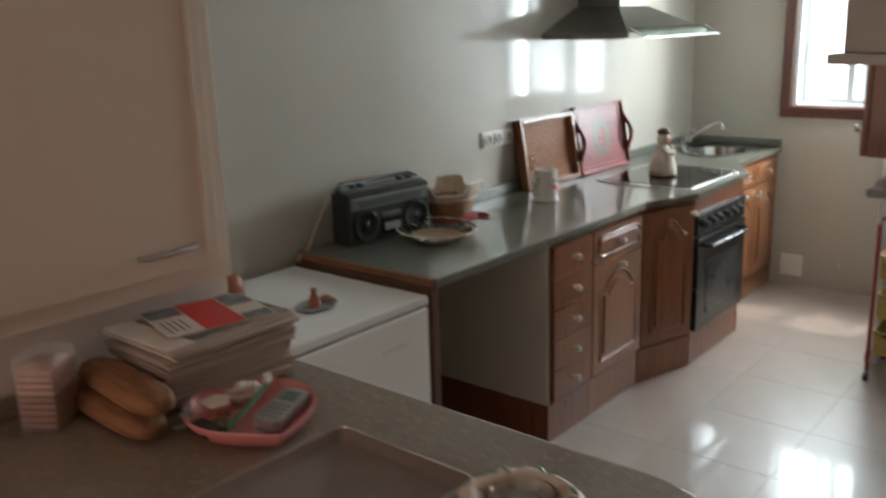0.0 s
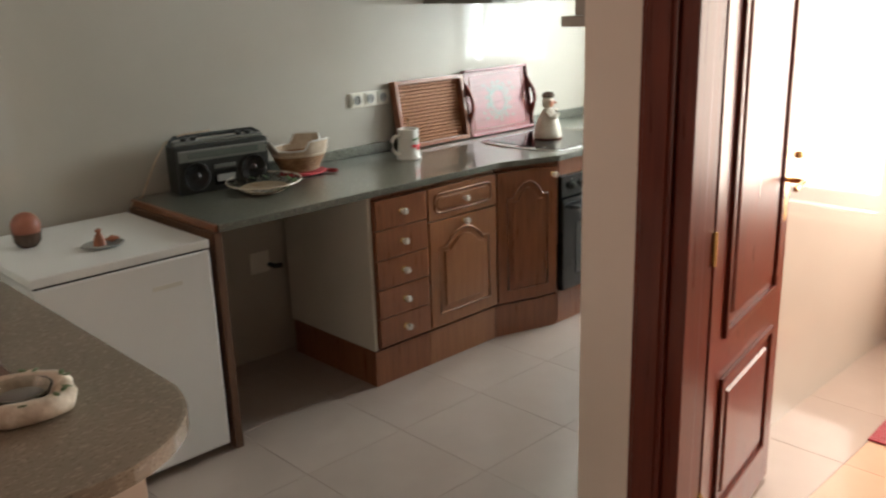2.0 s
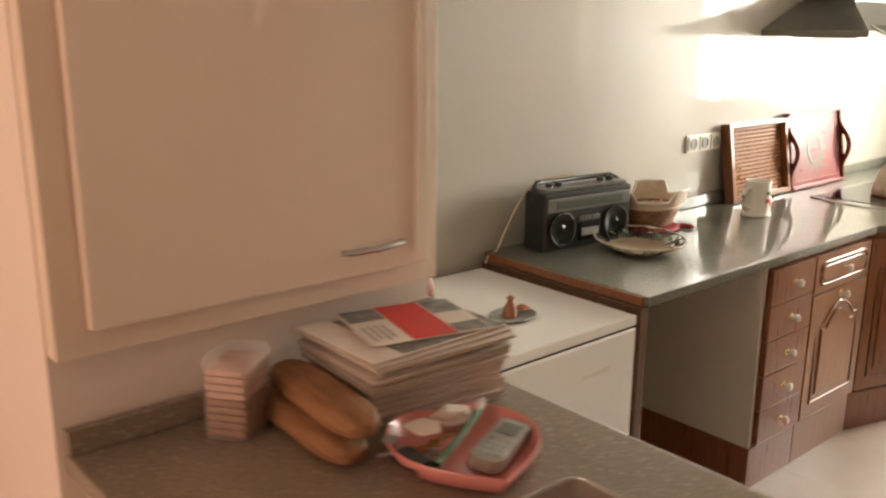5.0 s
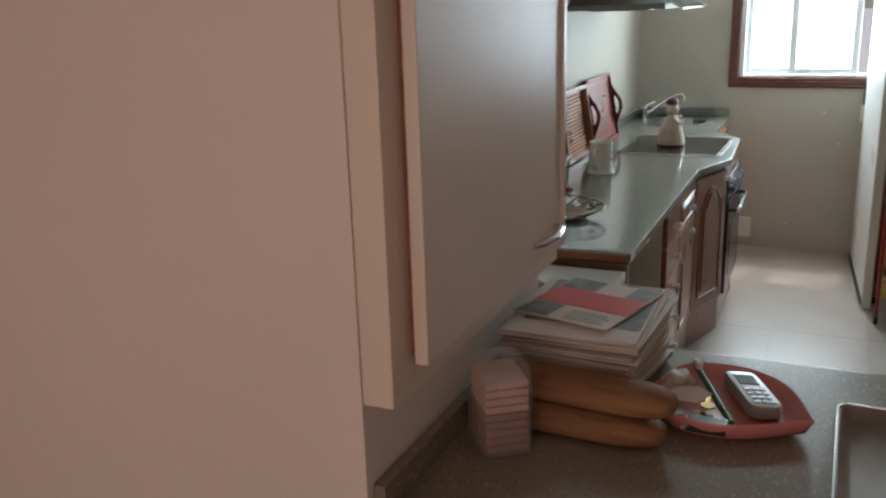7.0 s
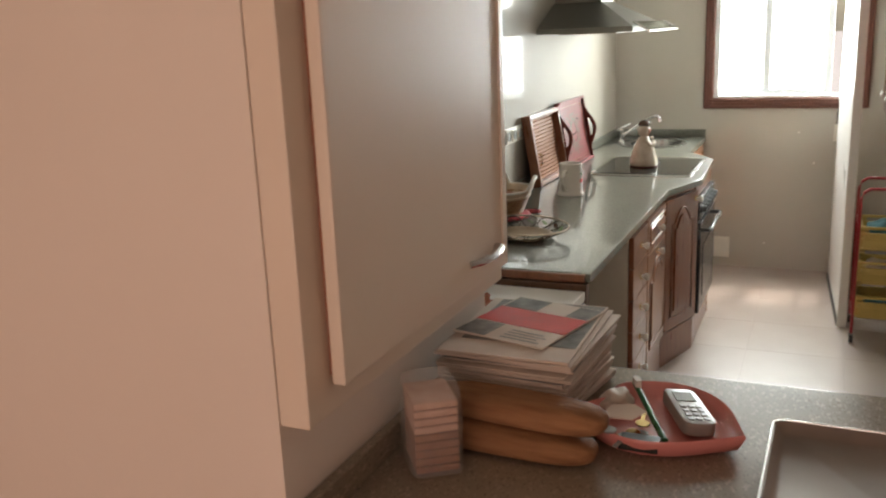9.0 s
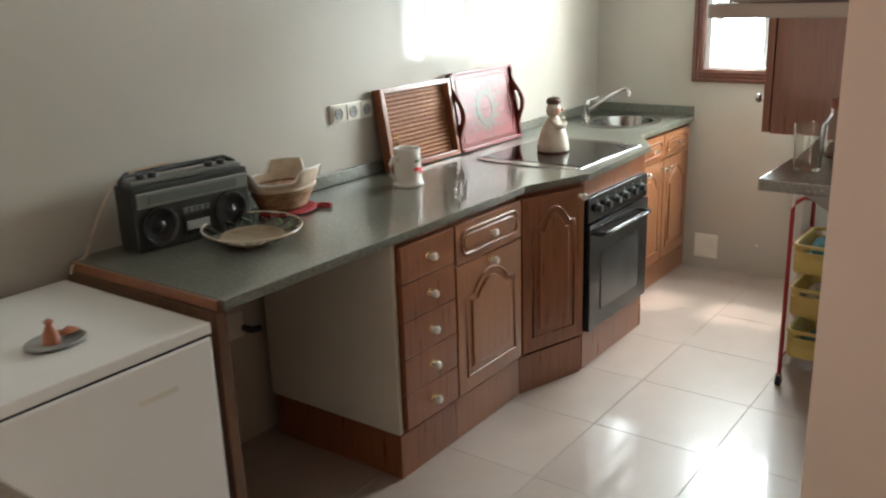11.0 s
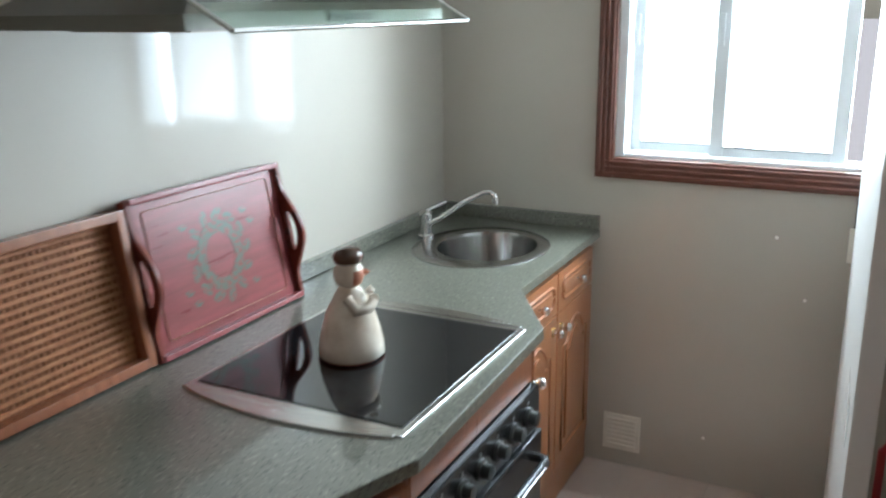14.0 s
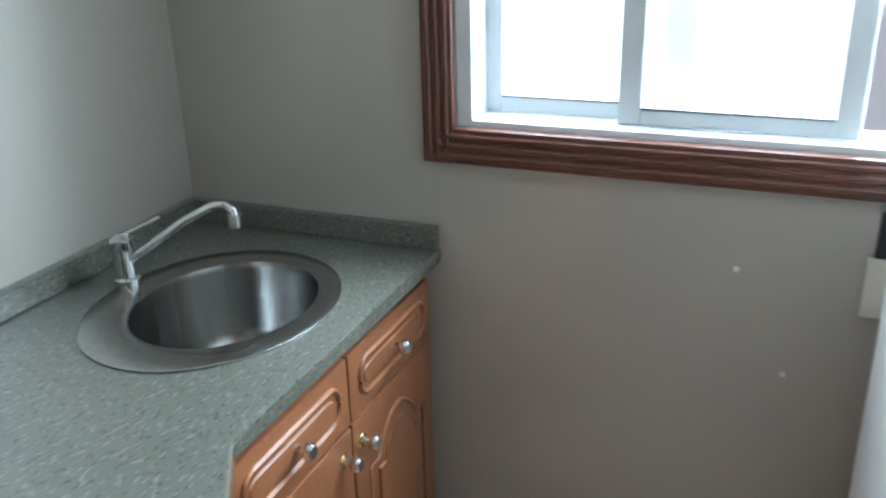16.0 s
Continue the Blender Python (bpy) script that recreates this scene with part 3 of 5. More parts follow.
def sink_units():
    a = thing("angled_filler", "narrow angled cherry wood filler panel", "cabinet", facing(OX, 4.82, -1.44, 5.10), "kitchen base cabinets")
    wid = math.hypot(-1.44 - OX, 0.28)
    part("panel", box(0.0, wid, 0.0, 0.02, 0.118, TOP, 0.002), "oak", a)
    part("plinth", box(0.0, wid, -0.002, 0.018, 0.0, 0.114, 0.002), "oak", a)
    o = arch(0.04, wid - 0.04, 0.18, 0.80, 0.05)
    part("panel_moulding", tube([(x, 0.0, z) for x, z in o], 0.007, 6, closed=True), "oak", a, smooth=60)
    knob(a, 0.03, 0.74, 0.0, "chrome")
    c = thing("sink_cabinet", "oak sink cabinet with two arched doors and false drawers", "cabinet", facing(-1.455, 5.105, -1.455, 5.85), "kitchen base cabinets")
    part("body", box(0.0, 0.742, 0.004, 0.05, 0.12, TOP, 0.002), "oak", c)
    part("side_panel", box(0.728, 0.742, 0.052, 0.57, 0.0, TOP, 0.002), "oak", c)
    part("plinth", box(0.0, 0.742, -0.003, 0.04, 0.0, 0.114, 0.002), "oak", c)
    for u0, u1, ku in ((0.004, 0.352, 0.32), (0.358, 0.706, 0.39)):
        drawer_front(c, u0, u1, 0.70, 0.83, "oak", True, "chrome")
        cabinet_door(c, u0, u1, 0.137, 0.694, "oak", ku, 0.645, "chrome")


sink_units()


# worktop with a sink cut-out, and its upstand
SINK = (-1.705, 5.478, 0.245)


def worktop():
    x = (WX + 0.002, -1.345, -1.235, -1.262, -1.425)
    line = [(x[0], 2.395), (x[1], 2.395), (x[1], 3.865), (x[2], 4.185), (x[3], 4.868), (x[4], 5.128), (x[4], FY - 0.002), (x[0], FY - 0.002)]
    bm = prism(line, TOP + 0.002, 0.88, 0.005)
    w = tagged(part("worktop", bm, "granite"), "polished grey-green granite worktop", "worktop")
    cut = bmesh.new()
    lathe([(0, -0.2), (SINK[2] - 0.02, -0.2), (SINK[2] - 0.02, 0.2), (0, 0.2)], 40, cut, (SINK[0], SINK[1], 0.88), 0.86, 1.0)
    cutter = part("cutter", cut, "granite")
    mod = w.modifiers.new("hole", "BOOLEAN")
    mod.object, mod.operation, mod.solver = cutter, "DIFFERENCE", "EXACT"
    bpy.context.view_layer.update()
    me = bpy.data.meshes.new_from_object(w.evaluated_get(bpy.context.evaluated_depsgraph_get()))
    w.modifiers.clear()
    w.data = me
    bpy.data.objects.remove(cutter)
    part("upstand", box(WX + 0.002, WX + 0.024, 2.95, FY - 0.026, 0.882, 0.93, 0.003), "granite", w)
    part("upstand", box(WX + 0.002, -1.427, FY - 0.024, FY - 0.002, 0.882, 0.93, 0.003), "granite", w)
    part("edge_strip", box(-2.02, -1.36, 2.383, 2.394, 0.852, 0.878, 0.002), "wood", w, "wood lipping on the open end")
    part("end_support", box(-2.02, -1.352, 2.372, 2.404, 0.0, TOP, 0.002), "walnut", w, "upright brown veneered end panel")


worktop()


def sink():
    s = thing("sink", "round stainless steel kitchen sink with drainer rim", "sink", pose(SINK[0], SINK[1], 0.88))
    r, k = SINK[2], 0.86
    bx, by, q = 0.016, 0.010, r - 0.062
    bm = bmesh.new()
    rings = []
    for rad, cx, cy, z in ((r + 0.006, 0, 0, -0.0005), (r + 0.006, 0, 0, 0.003), (r, 0, 0, 0.006), (q + 0.006, bx, by, 0.0055), (q, bx, by, 0.004), (q - 0.004, bx, by, -0.01),
                           (q - 0.012, bx, by, -0.13), (q - 0.03, bx, by, -0.155), (q - 0.06, bx, by, -0.163), (0.032, bx, by, -0.166), (0.028, bx, by, -0.175)):
        rings.append([bm.verts.new((cx + k * rad * math.cos(t), cy + rad * math.sin(t), z)) for t in (2 * math.pi * j / 56 for j in range(56))])
    for a, c in zip(rings, rings[1:]):
        for j in range(56):
            bm.faces.new((a[j], a[(j + 1) % 56], c[(j + 1) % 56], c[j]))
    bm.faces.new(rings[-1])
    part("bowl", bm, "sinksteel", s, "brushed steel bowl and rim", smooth=35)
    part("drain", lathe([(0, -0.174), (0.026, -0.172), (0.03, -0.167), (0.036, -0.1655), (0.036, -0.1645), (0.02, -0.1655), (0, -0.168)], 20, at=(bx, by, 0)), "chrome", s, smooth=40)
    t = thing("tap", "chrome mixer tap with a long swivel spout", "tap", pose(-1.92, 5.50, 0.886))
    part("base", lathe([(0.026, 0), (0.026, 0.006), (0.02, 0.01), (0.019, 0.058), (0.023, 0.064), (0.021, 0.084), (0.011, 0.091), (0, 0.092)], 22), "chrome", t, smooth=40)
    part("spout", tube([(0.01, 0.0, 0.042), (0.05, 0.006, 0.066), (0.14, 0.018, 0.13), (0.20, 0.024, 0.162), (0.225, 0.026, 0.166), (0.24, 0.027, 0.155), (0.242, 0.027, 0.143)], 0.0085, 12), "chrome", t, smooth=50)
    part("aerator", lathe([(0, 0), (0.013, 0), (0.013, 0.022), (0, 0.022)], 14, at=(0.242, 0.027, 0.128)), "chrome", t, smooth=40)
    part("lever", tube([(0, 0, 0.088), (0.02, 0.022, 0.098), (0.05, 0.055, 0.112)], 0.0055, 8), "chrome", t, smooth=50)
    ch = tagged(part("plug_chain", tube([(-1.885, 5.46, 0.889), (-1.865, 5.45, 0.886), (-1.862, 5.455, 0.83), (-1.85, 5.45, 0.75), (-1.82, 5.44, 0.715)], 0.0025, 6), "chrome"), "thin chrome ball chain hanging into the sink", "chain")
    part("plug", lathe([(0, 0), (0.022, 0), (0.02, 0.01), (0, 0.012)], 16, at=(-1.815, 5.44, 0.708)), "rubber", ch, "black rubber plug", smooth=40)


sink()


def hob():
    h = thing("hob", "black ceramic hob with curved steel trim ends", "hob", pose(0, 0, 0.88))
    part("frame", prism([(-1.815, 4.235), (-1.295, 4.235), (-1.295, 4.835), (-1.815, 4.835)], 0.0005, 0.005, 0.002, 1), "silver", h, "steel edge trim")
    part("glass", box(-1.80, -1.31, 4.262, 4.808, 0.0035, 0.0075, 0.001), "blackglass", h)
    for ys, s in ((4.234, -1), (4.836, 1)):
        o = [(-1.80 + 0.49 * j / 14, ys + s * (0.006 + 0.04 * math.sin(math.pi * j / 14) ** 0.8)) for j in range(15)]
        o = o + [(-1.31, ys), (-1.80, ys)]
        part("end_trim", prism(o if s < 0 else o[::-1], 0.0005, 0.006, 0.002, 1), "silver", h, "curved steel end piece")
    for k in range(4):
        part("touch_mark", box(-1.39 + 0.014 * k, -1.382 + 0.014 * k, 4.842, 4.85, 0.0062, 0.0068), "greyplastic", h)


hob()


def cooker_hood():
    h = thing("cooker_hood", "steel cooker hood with a glass canopy", "cooker hood", pose(0, 0, 0))
    y0, y1, x1, z = 4.06, 4.93, -1.56, 1.597
    bm = bmesh.new()
    lo = [bm.verts.new(p) for p in ((WX, y0, z), (x1, y0, z), (x1, y1, z), (WX, y1, z))]
    md = [bm.verts.new((v.co.x, v.co.y, z + 0.025)) for v in lo]
    hi = [bm.verts.new(p) for p in ((WX, 4.37, z + 0.15), (-1.78, 4.37, z + 0.15), (-1.78, 4.69, z + 0.15), (WX, 4.69, z + 0.15))]
    for a, b in ((lo, md), (md, hi)):
        for k in range(4):
            bm.faces.new((a[k - 1], a[k], b[k], b[k - 1]))
    bm.faces.new(lo)
    bm.faces.new(hi)
    part("canopy", bm, "hoodsteel", h)
    part("flue", box(WX, -1.79, 4.40, 4.66, z + 0.15, H - 0.005, 0.003), "hoodsteel", h)
    lip = bmesh.new()
    ring = []
    for y in (y0 + 0.02, y1 - 0.02):
        ring.append([lip.verts.new(p) for p in ((x1 + 0.002, y, z + 0.046), (x1 + 0.075, y, z + 0.004), (x1 + 0.075, y, z - 0.001), (x1 + 0.002, y, z + 0.041))])
    for k in range(4):
        lip.faces.new((ring[0][k - 1], ring[0][k], ring[1][k], ring[1][k - 1]))
    lip.faces.new(ring[0])
    lip.faces.new(ring[1])
    visor = part("glass_visor", lip, "visor", h, "green-tinted glass visor")
    part("visor_trim", tube([(x1 + 0.075, y0 + 0.02, z), (x1 + 0.075, y1 - 0.02, z)], 0.005, 8), "chrome", visor, smooth=50)
    for y in (y0 + 0.015, y1 - 0.015):
        part("visor_arm", tube([(x1, y, z + 0.046), (x1 + 0.078, y, z + 0.001)], 0.005, 8), "silver", visor, smooth=50)
    part("filter", box(WX + 0.08, x1 - 0.1, y0 + 0.12, y1 - 0.12, z - 0.006, z - 0.001), "dullsteel", h)
    part("switch", box(x1, x1 + 0.004, 4.45, 4.6, z + 0.006, z + 0.018), "plastic", h)


cooker_hood()


# ---- the near side: fridge, peninsula, white cupboard ----
def low_fridge():
    f = thing("low_fridge", "low white under-counter fridge with a grey-edged top", "fridge", pose(0, 0, 0))
    part("body", box(-1.99, -1.39, 1.74, 2.345, 0.03, 0.80, 0.008), "white", f)
    part("door", box(-1.385, -1.345, 1.74, 2.345, 0.04, 0.80, 0.01, 3), "white", f)
    part("top", box(-2.0, -1.35, 1.735, 2.35, 0.806, 0.836, 0.006), "white", f)
    part("seal", box(-1.39, -1.352, 1.745, 2.34, 0.80, 0.806), "rubber", f)
    part("badge", box(-1.3448, -1.3435, 2.12, 2.23, 0.70, 0.715, 0.0005, 1), "socket", f)
    part("foot", box(-1.95, -1.42, 1.78, 2.31, 0.0, 0.03), "rubber", f)


low_fridge()

PZ = 0.90


def peninsula():
    p = thing("peninsula", "breakfast bar with a rounded speckled stone top", "counter", pose(0, 0, 0))
    part("top", prism(rounded(-1.398, 0.066, 0.80, 1.62, (0.0, 0.12, 0.28, 0.0), 12), PZ - 0.035, PZ, 0.008), "laminate", p, "beige-brown speckled stone top")
    part("body", box(-1.398, -0.16, 0.95, 1.52, 0.08, PZ - 0.036, 0.004), "cream", p, "cream panelled base")
    part("plinth", box(-1.39, -0.19, 0.98, 1.49, 0.0, 0.08), "mahogany", p)
    part("upstand", box(-1.398, -1.378, 0.80, 1.62, PZ + 0.001, PZ + 0.05, 0.004), "laminate", p)


peninsula()


def white_cupboard():
    c = thing("wall_cupboard", "cream lacquered wall cupboard with one door", "cupboard", pose(0, 0, 0))
    z0 = 1.088
    part("carcass", box(-1.399, -1.349, 0.787, 1.60, z0, 2.3, 0.003), "cream", c)
    # Brown colour stands in for the shade in the gap behind the door.
    part("rebate_shade", box(-1.349, -1.338, 0.852, 1.54, z0 + 0.06, 2.24, 0.002), "clay", c, "door rebate with its shade painted brown")
    d = part("door", box(-1.338, -1.316, 0.838, 1.552, z0 + 0.052, 2.25, 0.005), "cream", c)
    part("edge_moulding", box(-1.316, -1.311, 1.512, 1.522, z0 + 0.08, 2.22, 0.002), "cream", d)
    bm = tube([(-1.316, 1.33, 1.192), (-1.30, 1.345, 1.194), (-1.292, 1.40, 1.195), (-1.30, 1.46, 1.197), (-1.316, 1.48, 1.195)], 0.011, 8, flat=0.6)
    part("handle", bm, "silver", d, "bow handle in satin metal", smooth=50)


white_cupboard()


# ---- right-hand side of the kitchen ----
def white_door():
    f = thing("door_2", "plain white door standing open beside the window", "door", facing(-0.628, 5.69, -0.578, 4.73))
    w = 0.962
    part("leaf", box(0, w, 0.0, 0.045, 0.0, 2.04, 0.004), "white", f)
    part("kick_strip", box(0.01, w - 0.01, -0.004, -0.0005, 0.004, 0.05, 0.001, 1), "rubber", f, "dark strip along the foot")
    for z in (0.3, 1.05, 1.8):
        part("hinge", tube([(-0.009, 0.02, z - 0.05), (-0.009, 0.02, z + 0.05)], 0.008, 8), "greyplastic", f, smooth=50)


white_door()


def strap_winder():
    b = thing("shutter_strap_winder", "white shutter strap winder with a dark strap", "strap winder", pose(0, FY, 0))
    part("case", box(-0.645, -0.605, -0.016, 0.0, 0.858, 0.965, 0.004), "socket", b, "white plastic case")
    part("strap", box(-0.634, -0.614, -0.010, -0.006, 0.966, 1.066, 0.001, 1), "rubber", b, "dark woven strap")
    part("strap_guide", box(-0.638, -0.610, -0.012, 0.0, 1.048, 1.0665, 0.002), "greyplastic", b)


strap_winder()


def right_units():
    s = tagged(part("granite_shelf", box(-0.24, -0.025, 3.06, 3.63, 1.15, 1.178, 0.004), "granite"), "short grey-green granite shelf fixed to the partition wall", "shelf")
    for y in (3.2, 3.5):
        part("bracket", prism([(-0.025, 1.149), (-0.20, 1.149), (-0.20, 1.14), (-0.034, 1.04), (-0.025, 1.04)], -y, -y + 0.012, axis="y"), "greyplastic", s)
    for y0, y1 in ((3.745, 4.068), (4.072, 4.395), (4.399, 4.70)):
        c = thing("wall_cabinet", "cherry wood wall cabinet with a metal knob", "cabinet", pose(0, 0, 0), "wall cabinets")
        part("body", box(-0.415, -0.025, y0, y1, 1.165, 2.1, 0.003), "wood", c)
        d = part("door", box(-0.440, -0.417, y0 - 0.002, y1 - 0.002, 1.168, 2.1, 0.006), "wood", c)
        o = arch(y0 + 0.055, y1 - 0.055, 1.23, 2.04, 0.06)
        part("panel_moulding", tube([(-0.440, y, z) for y, z in o], 0.006, 6, closed=True), "wood", d, smooth=60)
        bm = lathe([(0, 0), (0.006, 0), (0.006, 0.014), (0.015, 0.02), (0.013, 0.03), (0, 0.033)], 14)
        bmesh.ops.transform(bm, matrix=pose(-0.440, y0 + 0.035, 1.265, 0, -90, 0), verts=bm.verts)
        part("knob", bm, "chrome", d, smooth=50)
    u = thing("wall_unit", "grey-beige wall unit with a protruding light shelf", "cabinet", pose(0, 0, 0))
    part("body", box(-0.36, -0.025, 3.14, 3.74, 1.565, 2.2, 0.004), "grey", u)
    part("light_shelf", box(-0.402, -0.025, 3.125, 3.75, 1.53, 1.563, 0.006), "grey", u)
    j = tagged(part("storage_jar", lathe([(0, 0), (0.05, 0), (0.052, 0.09), (0.04, 0.11), (0.04, 0.12), (0.036, 0.12), (0.036, 0.105), (0.047, 0.088), (0.046, 0.004), (0, 0.004)], 24, at=(-0.13, 3.4, 1.18)), "clear", smooth=40), "clear glass jar on the granite shelf", "jar")
    part("lid", lathe([(0, 0), (0.043, 0), (0.043, 0.02), (0.01, 0.024), (0, 0.03)], 20, at=(-0.13, 3.4, 1.301)), "clay", j, smooth=40)
    tagged(part("drinking_glass", lathe([(0, 0), (0.03, 0), (0.036, 0.11), (0.034, 0.11), (0.028, 0.006), (0, 0.006)], 24, at=(-0.17, 3.2, 1.18)), "clear", smooth=40), "clear drinking glass on the granite shelf", "glass")


right_units()


def trolley():
    x0, x1, y0, y1 = -0.515, -0.295, 4.50, 4.83
    t = thing("vegetable_trolley", "red tubular trolley with yellow plastic baskets", "trolley", pose(0, 0, 0))
    for y in (y0, y1):
        pts = [(x0, y, 0.05), (x0, y, 0.75), (x0 + 0.012, y, 0.78), (x0 + 0.04, y, 0.80), (x1 - 0.04, y, 0.80), (x1 - 0.012, y, 0.78), (x1, y, 0.75), (x1, y, 0.05)]
        part("end_frame", tube(pts, 0.0085, 10), "redmetal", t, "red painted tube", smooth=50)
    for z in (0.12, 0.60):
        for x in (x0, x1):
            part("crossbar", tube([(x, y0, z), (x, y1, z)], 0.005, 8), "redmetal", t, smooth=50)
    for x in (x0, x1):
        for y in (y0, y1):
            w = part("castor", tube([(x - 0.009, y, 0.022), (x + 0.009, y, 0.022)], 0.022, 16), "rubber", t, smooth=40)
            part("fork", box(x - 0.012, x + 0.012, y - 0.006, y + 0.006, 0.03, 0.055, 0.002), "greyplastic", w)
    for z in (0.13, 0.31, 0.49):
        b = part("basket", prism(rounded(x0 + 0.012, x1 - 0.012, y0 + 0.015, y1 - 0.015, 0.03), z, z + 0.006), "yellow", t, "yellow plastic basket")
        for k, (h, inset) in enumerate(((0.02, 0.012), (0.05, 0.008), (0.08, 0.005), (0.11, 0.002))):
            o = rounded(x0 + 0.01 + inset, x1 - 0.01 - inset, y0 + 0.013 + inset, y1 - 0.013 - inset, 0.03)
            part("rail", tube([(x, y, z + h) for x, y in o], 0.0055 if k < 3 else 0.008, 6, closed=True), "yellow", b, smooth=60)
        wall_bm = bmesh.new()
        o0, o1 = rounded(x0 + 0.022, x1 - 0.022, y0 + 0.025, y1 - 0.025, 0.03), rounded(x0 + 0.014, x1 - 0.014, y0 + 0.017, y1 - 0.017, 0.03)
        for k in range(0, len(o0)):
            a, c = Vector((*o0[k], z)), Vector((*o1[k], z + 0.11))
            tube([a, c], 0.003, 5, wall_bm)
        for k in range(9):
            y = y0 + 0.05 + k * (y1 - y0 - 0.1) / 8
            for xa, xb in ((x0 + 0.02, x0 + 0.012), (x1 - 0.02, x1 - 0.012)):
                box(min(xa, xb) - 0.002, max(xa, xb) + 0.002, y - 0.01, y + 0.01, z, z + 0.11, 0, 1, wall_bm)
        for y in (y0 + 0.02, y1 - 0.02):
            box(x0 + 0.03, x1 - 0.03, y - 0.0015, y + 0.0015, z, z + 0.075, 0, 1, wall_bm)
        tagged(part("basket_wall", wall_bm, "yellow", b), kind="stuff")
    folds("folded_cloth", "crumpled teal cloth in the trolley's top basket", "cloth", "teal", (-0.405, 4.665, 0.50), 0.085, 0.14, 0.12, 3)
    folds("white_bag", "crumpled white plastic bag in the middle basket", "bag", "paper", (-0.405, 4.665, 0.318), 0.08, 0.12, 0.09, 5)
    folds("folded_cloth", "folded teal cloth in the bottom basket", "cloth", "teal", (-0.405, 4.665, 0.138), 0.085, 0.13, 0.05, 9)


def folds(name, label, category, mat, at, rx, ry, h, seed):
    """A soft crumpled heap."""
    bm = bmesh.new()
    bmesh.ops.create_icosphere(bm, subdivisions=4, radius=1)
    for v in bm.verts:
        n = noise.noise(v.co * 1.7 + Vector((seed, 0, 0))) * 0.30 + noise.noise(v.co * 4.5 + Vector((0, seed, 0))) * 0.14
        c = v.co * (1 + n)
        v.co = (at[0] + rx * c.x * 0.9, at[1] + ry * c.y * 0.9, at[2] + max(0.0, h * (c.z * 0.5 + 0.42)))
    return tagged(part(name, bm, mat, smooth=70), label, category)


trolley()


def vent(x0, x1, z0, z1):
    v = thing("wall_vent", "small white louvred wall vent near the floor", "vent", pose(0, FY, 0))
    part("plate", box(x0, x1, -0.006, 0, z0, z1, 0.002), "socket", v)
    for k in range(7):
        z = z0 + 0.02 + k * (z1 - z0 - 0.04) / 6
        part("slat", box(x0 + 0.015, x1 - 0.015, -0.011, -0.005, z - 0.004, z + 0.004, 0.001, 1), "socket", v)


vent(-1.385, -1.25, 0.06, 0.20)


def sockets():
    s = thing("socket_strip", "row of three ivory wall sockets in one frame", "socket", pose(WX, 0, 0))
    part("frame", box(0, 0.009, 3.54, 3.79, 1.118, 1.19, 0.003), "socket", s)
    for k in range(3):
        y = 3.582 + k * 0.083
        face = part("face", box(0.009, 0.013, y - 0.032, y + 0.032, 1.124, 1.184, 0.002), "socket", s)
        bm = lathe([(0.021, 0), (0.023, 0.003), (0.021, 0.004), (0.019, 0.0015), (0, 0.001)], 20)
        bmesh.ops.transform(bm, matrix=pose(0.0135, y, 1.154, 0, 90, 0), verts=bm.verts)
        part("well", bm, "greyplastic", face, smooth=40)
        for dy in (-0.0095, 0.0095):
            part("pin_hole", tube([(0.0136, y + dy, 1.154), (0.0152, y + dy, 1.154)], 0.003, 8), "sockethole", face)


sockets()


def niche_fittings():
    n = thing("pipe_outlet", "capped water outlet low on the recess wall", "outlet", pose(WX, 2.96, 0.47))
    part("plate", box(0.0, 0.006, -0.05, 0.05, -0.05, 0.05, 0.002), "socket", n)
    part("pipe", tube([(0.004, 0.05, -0.02), (0.05, 0.05, -0.02), (0.055, 0.085, -0.022)], 0.012, 10), "rubber", n, smooth=50)


niche_fittings()


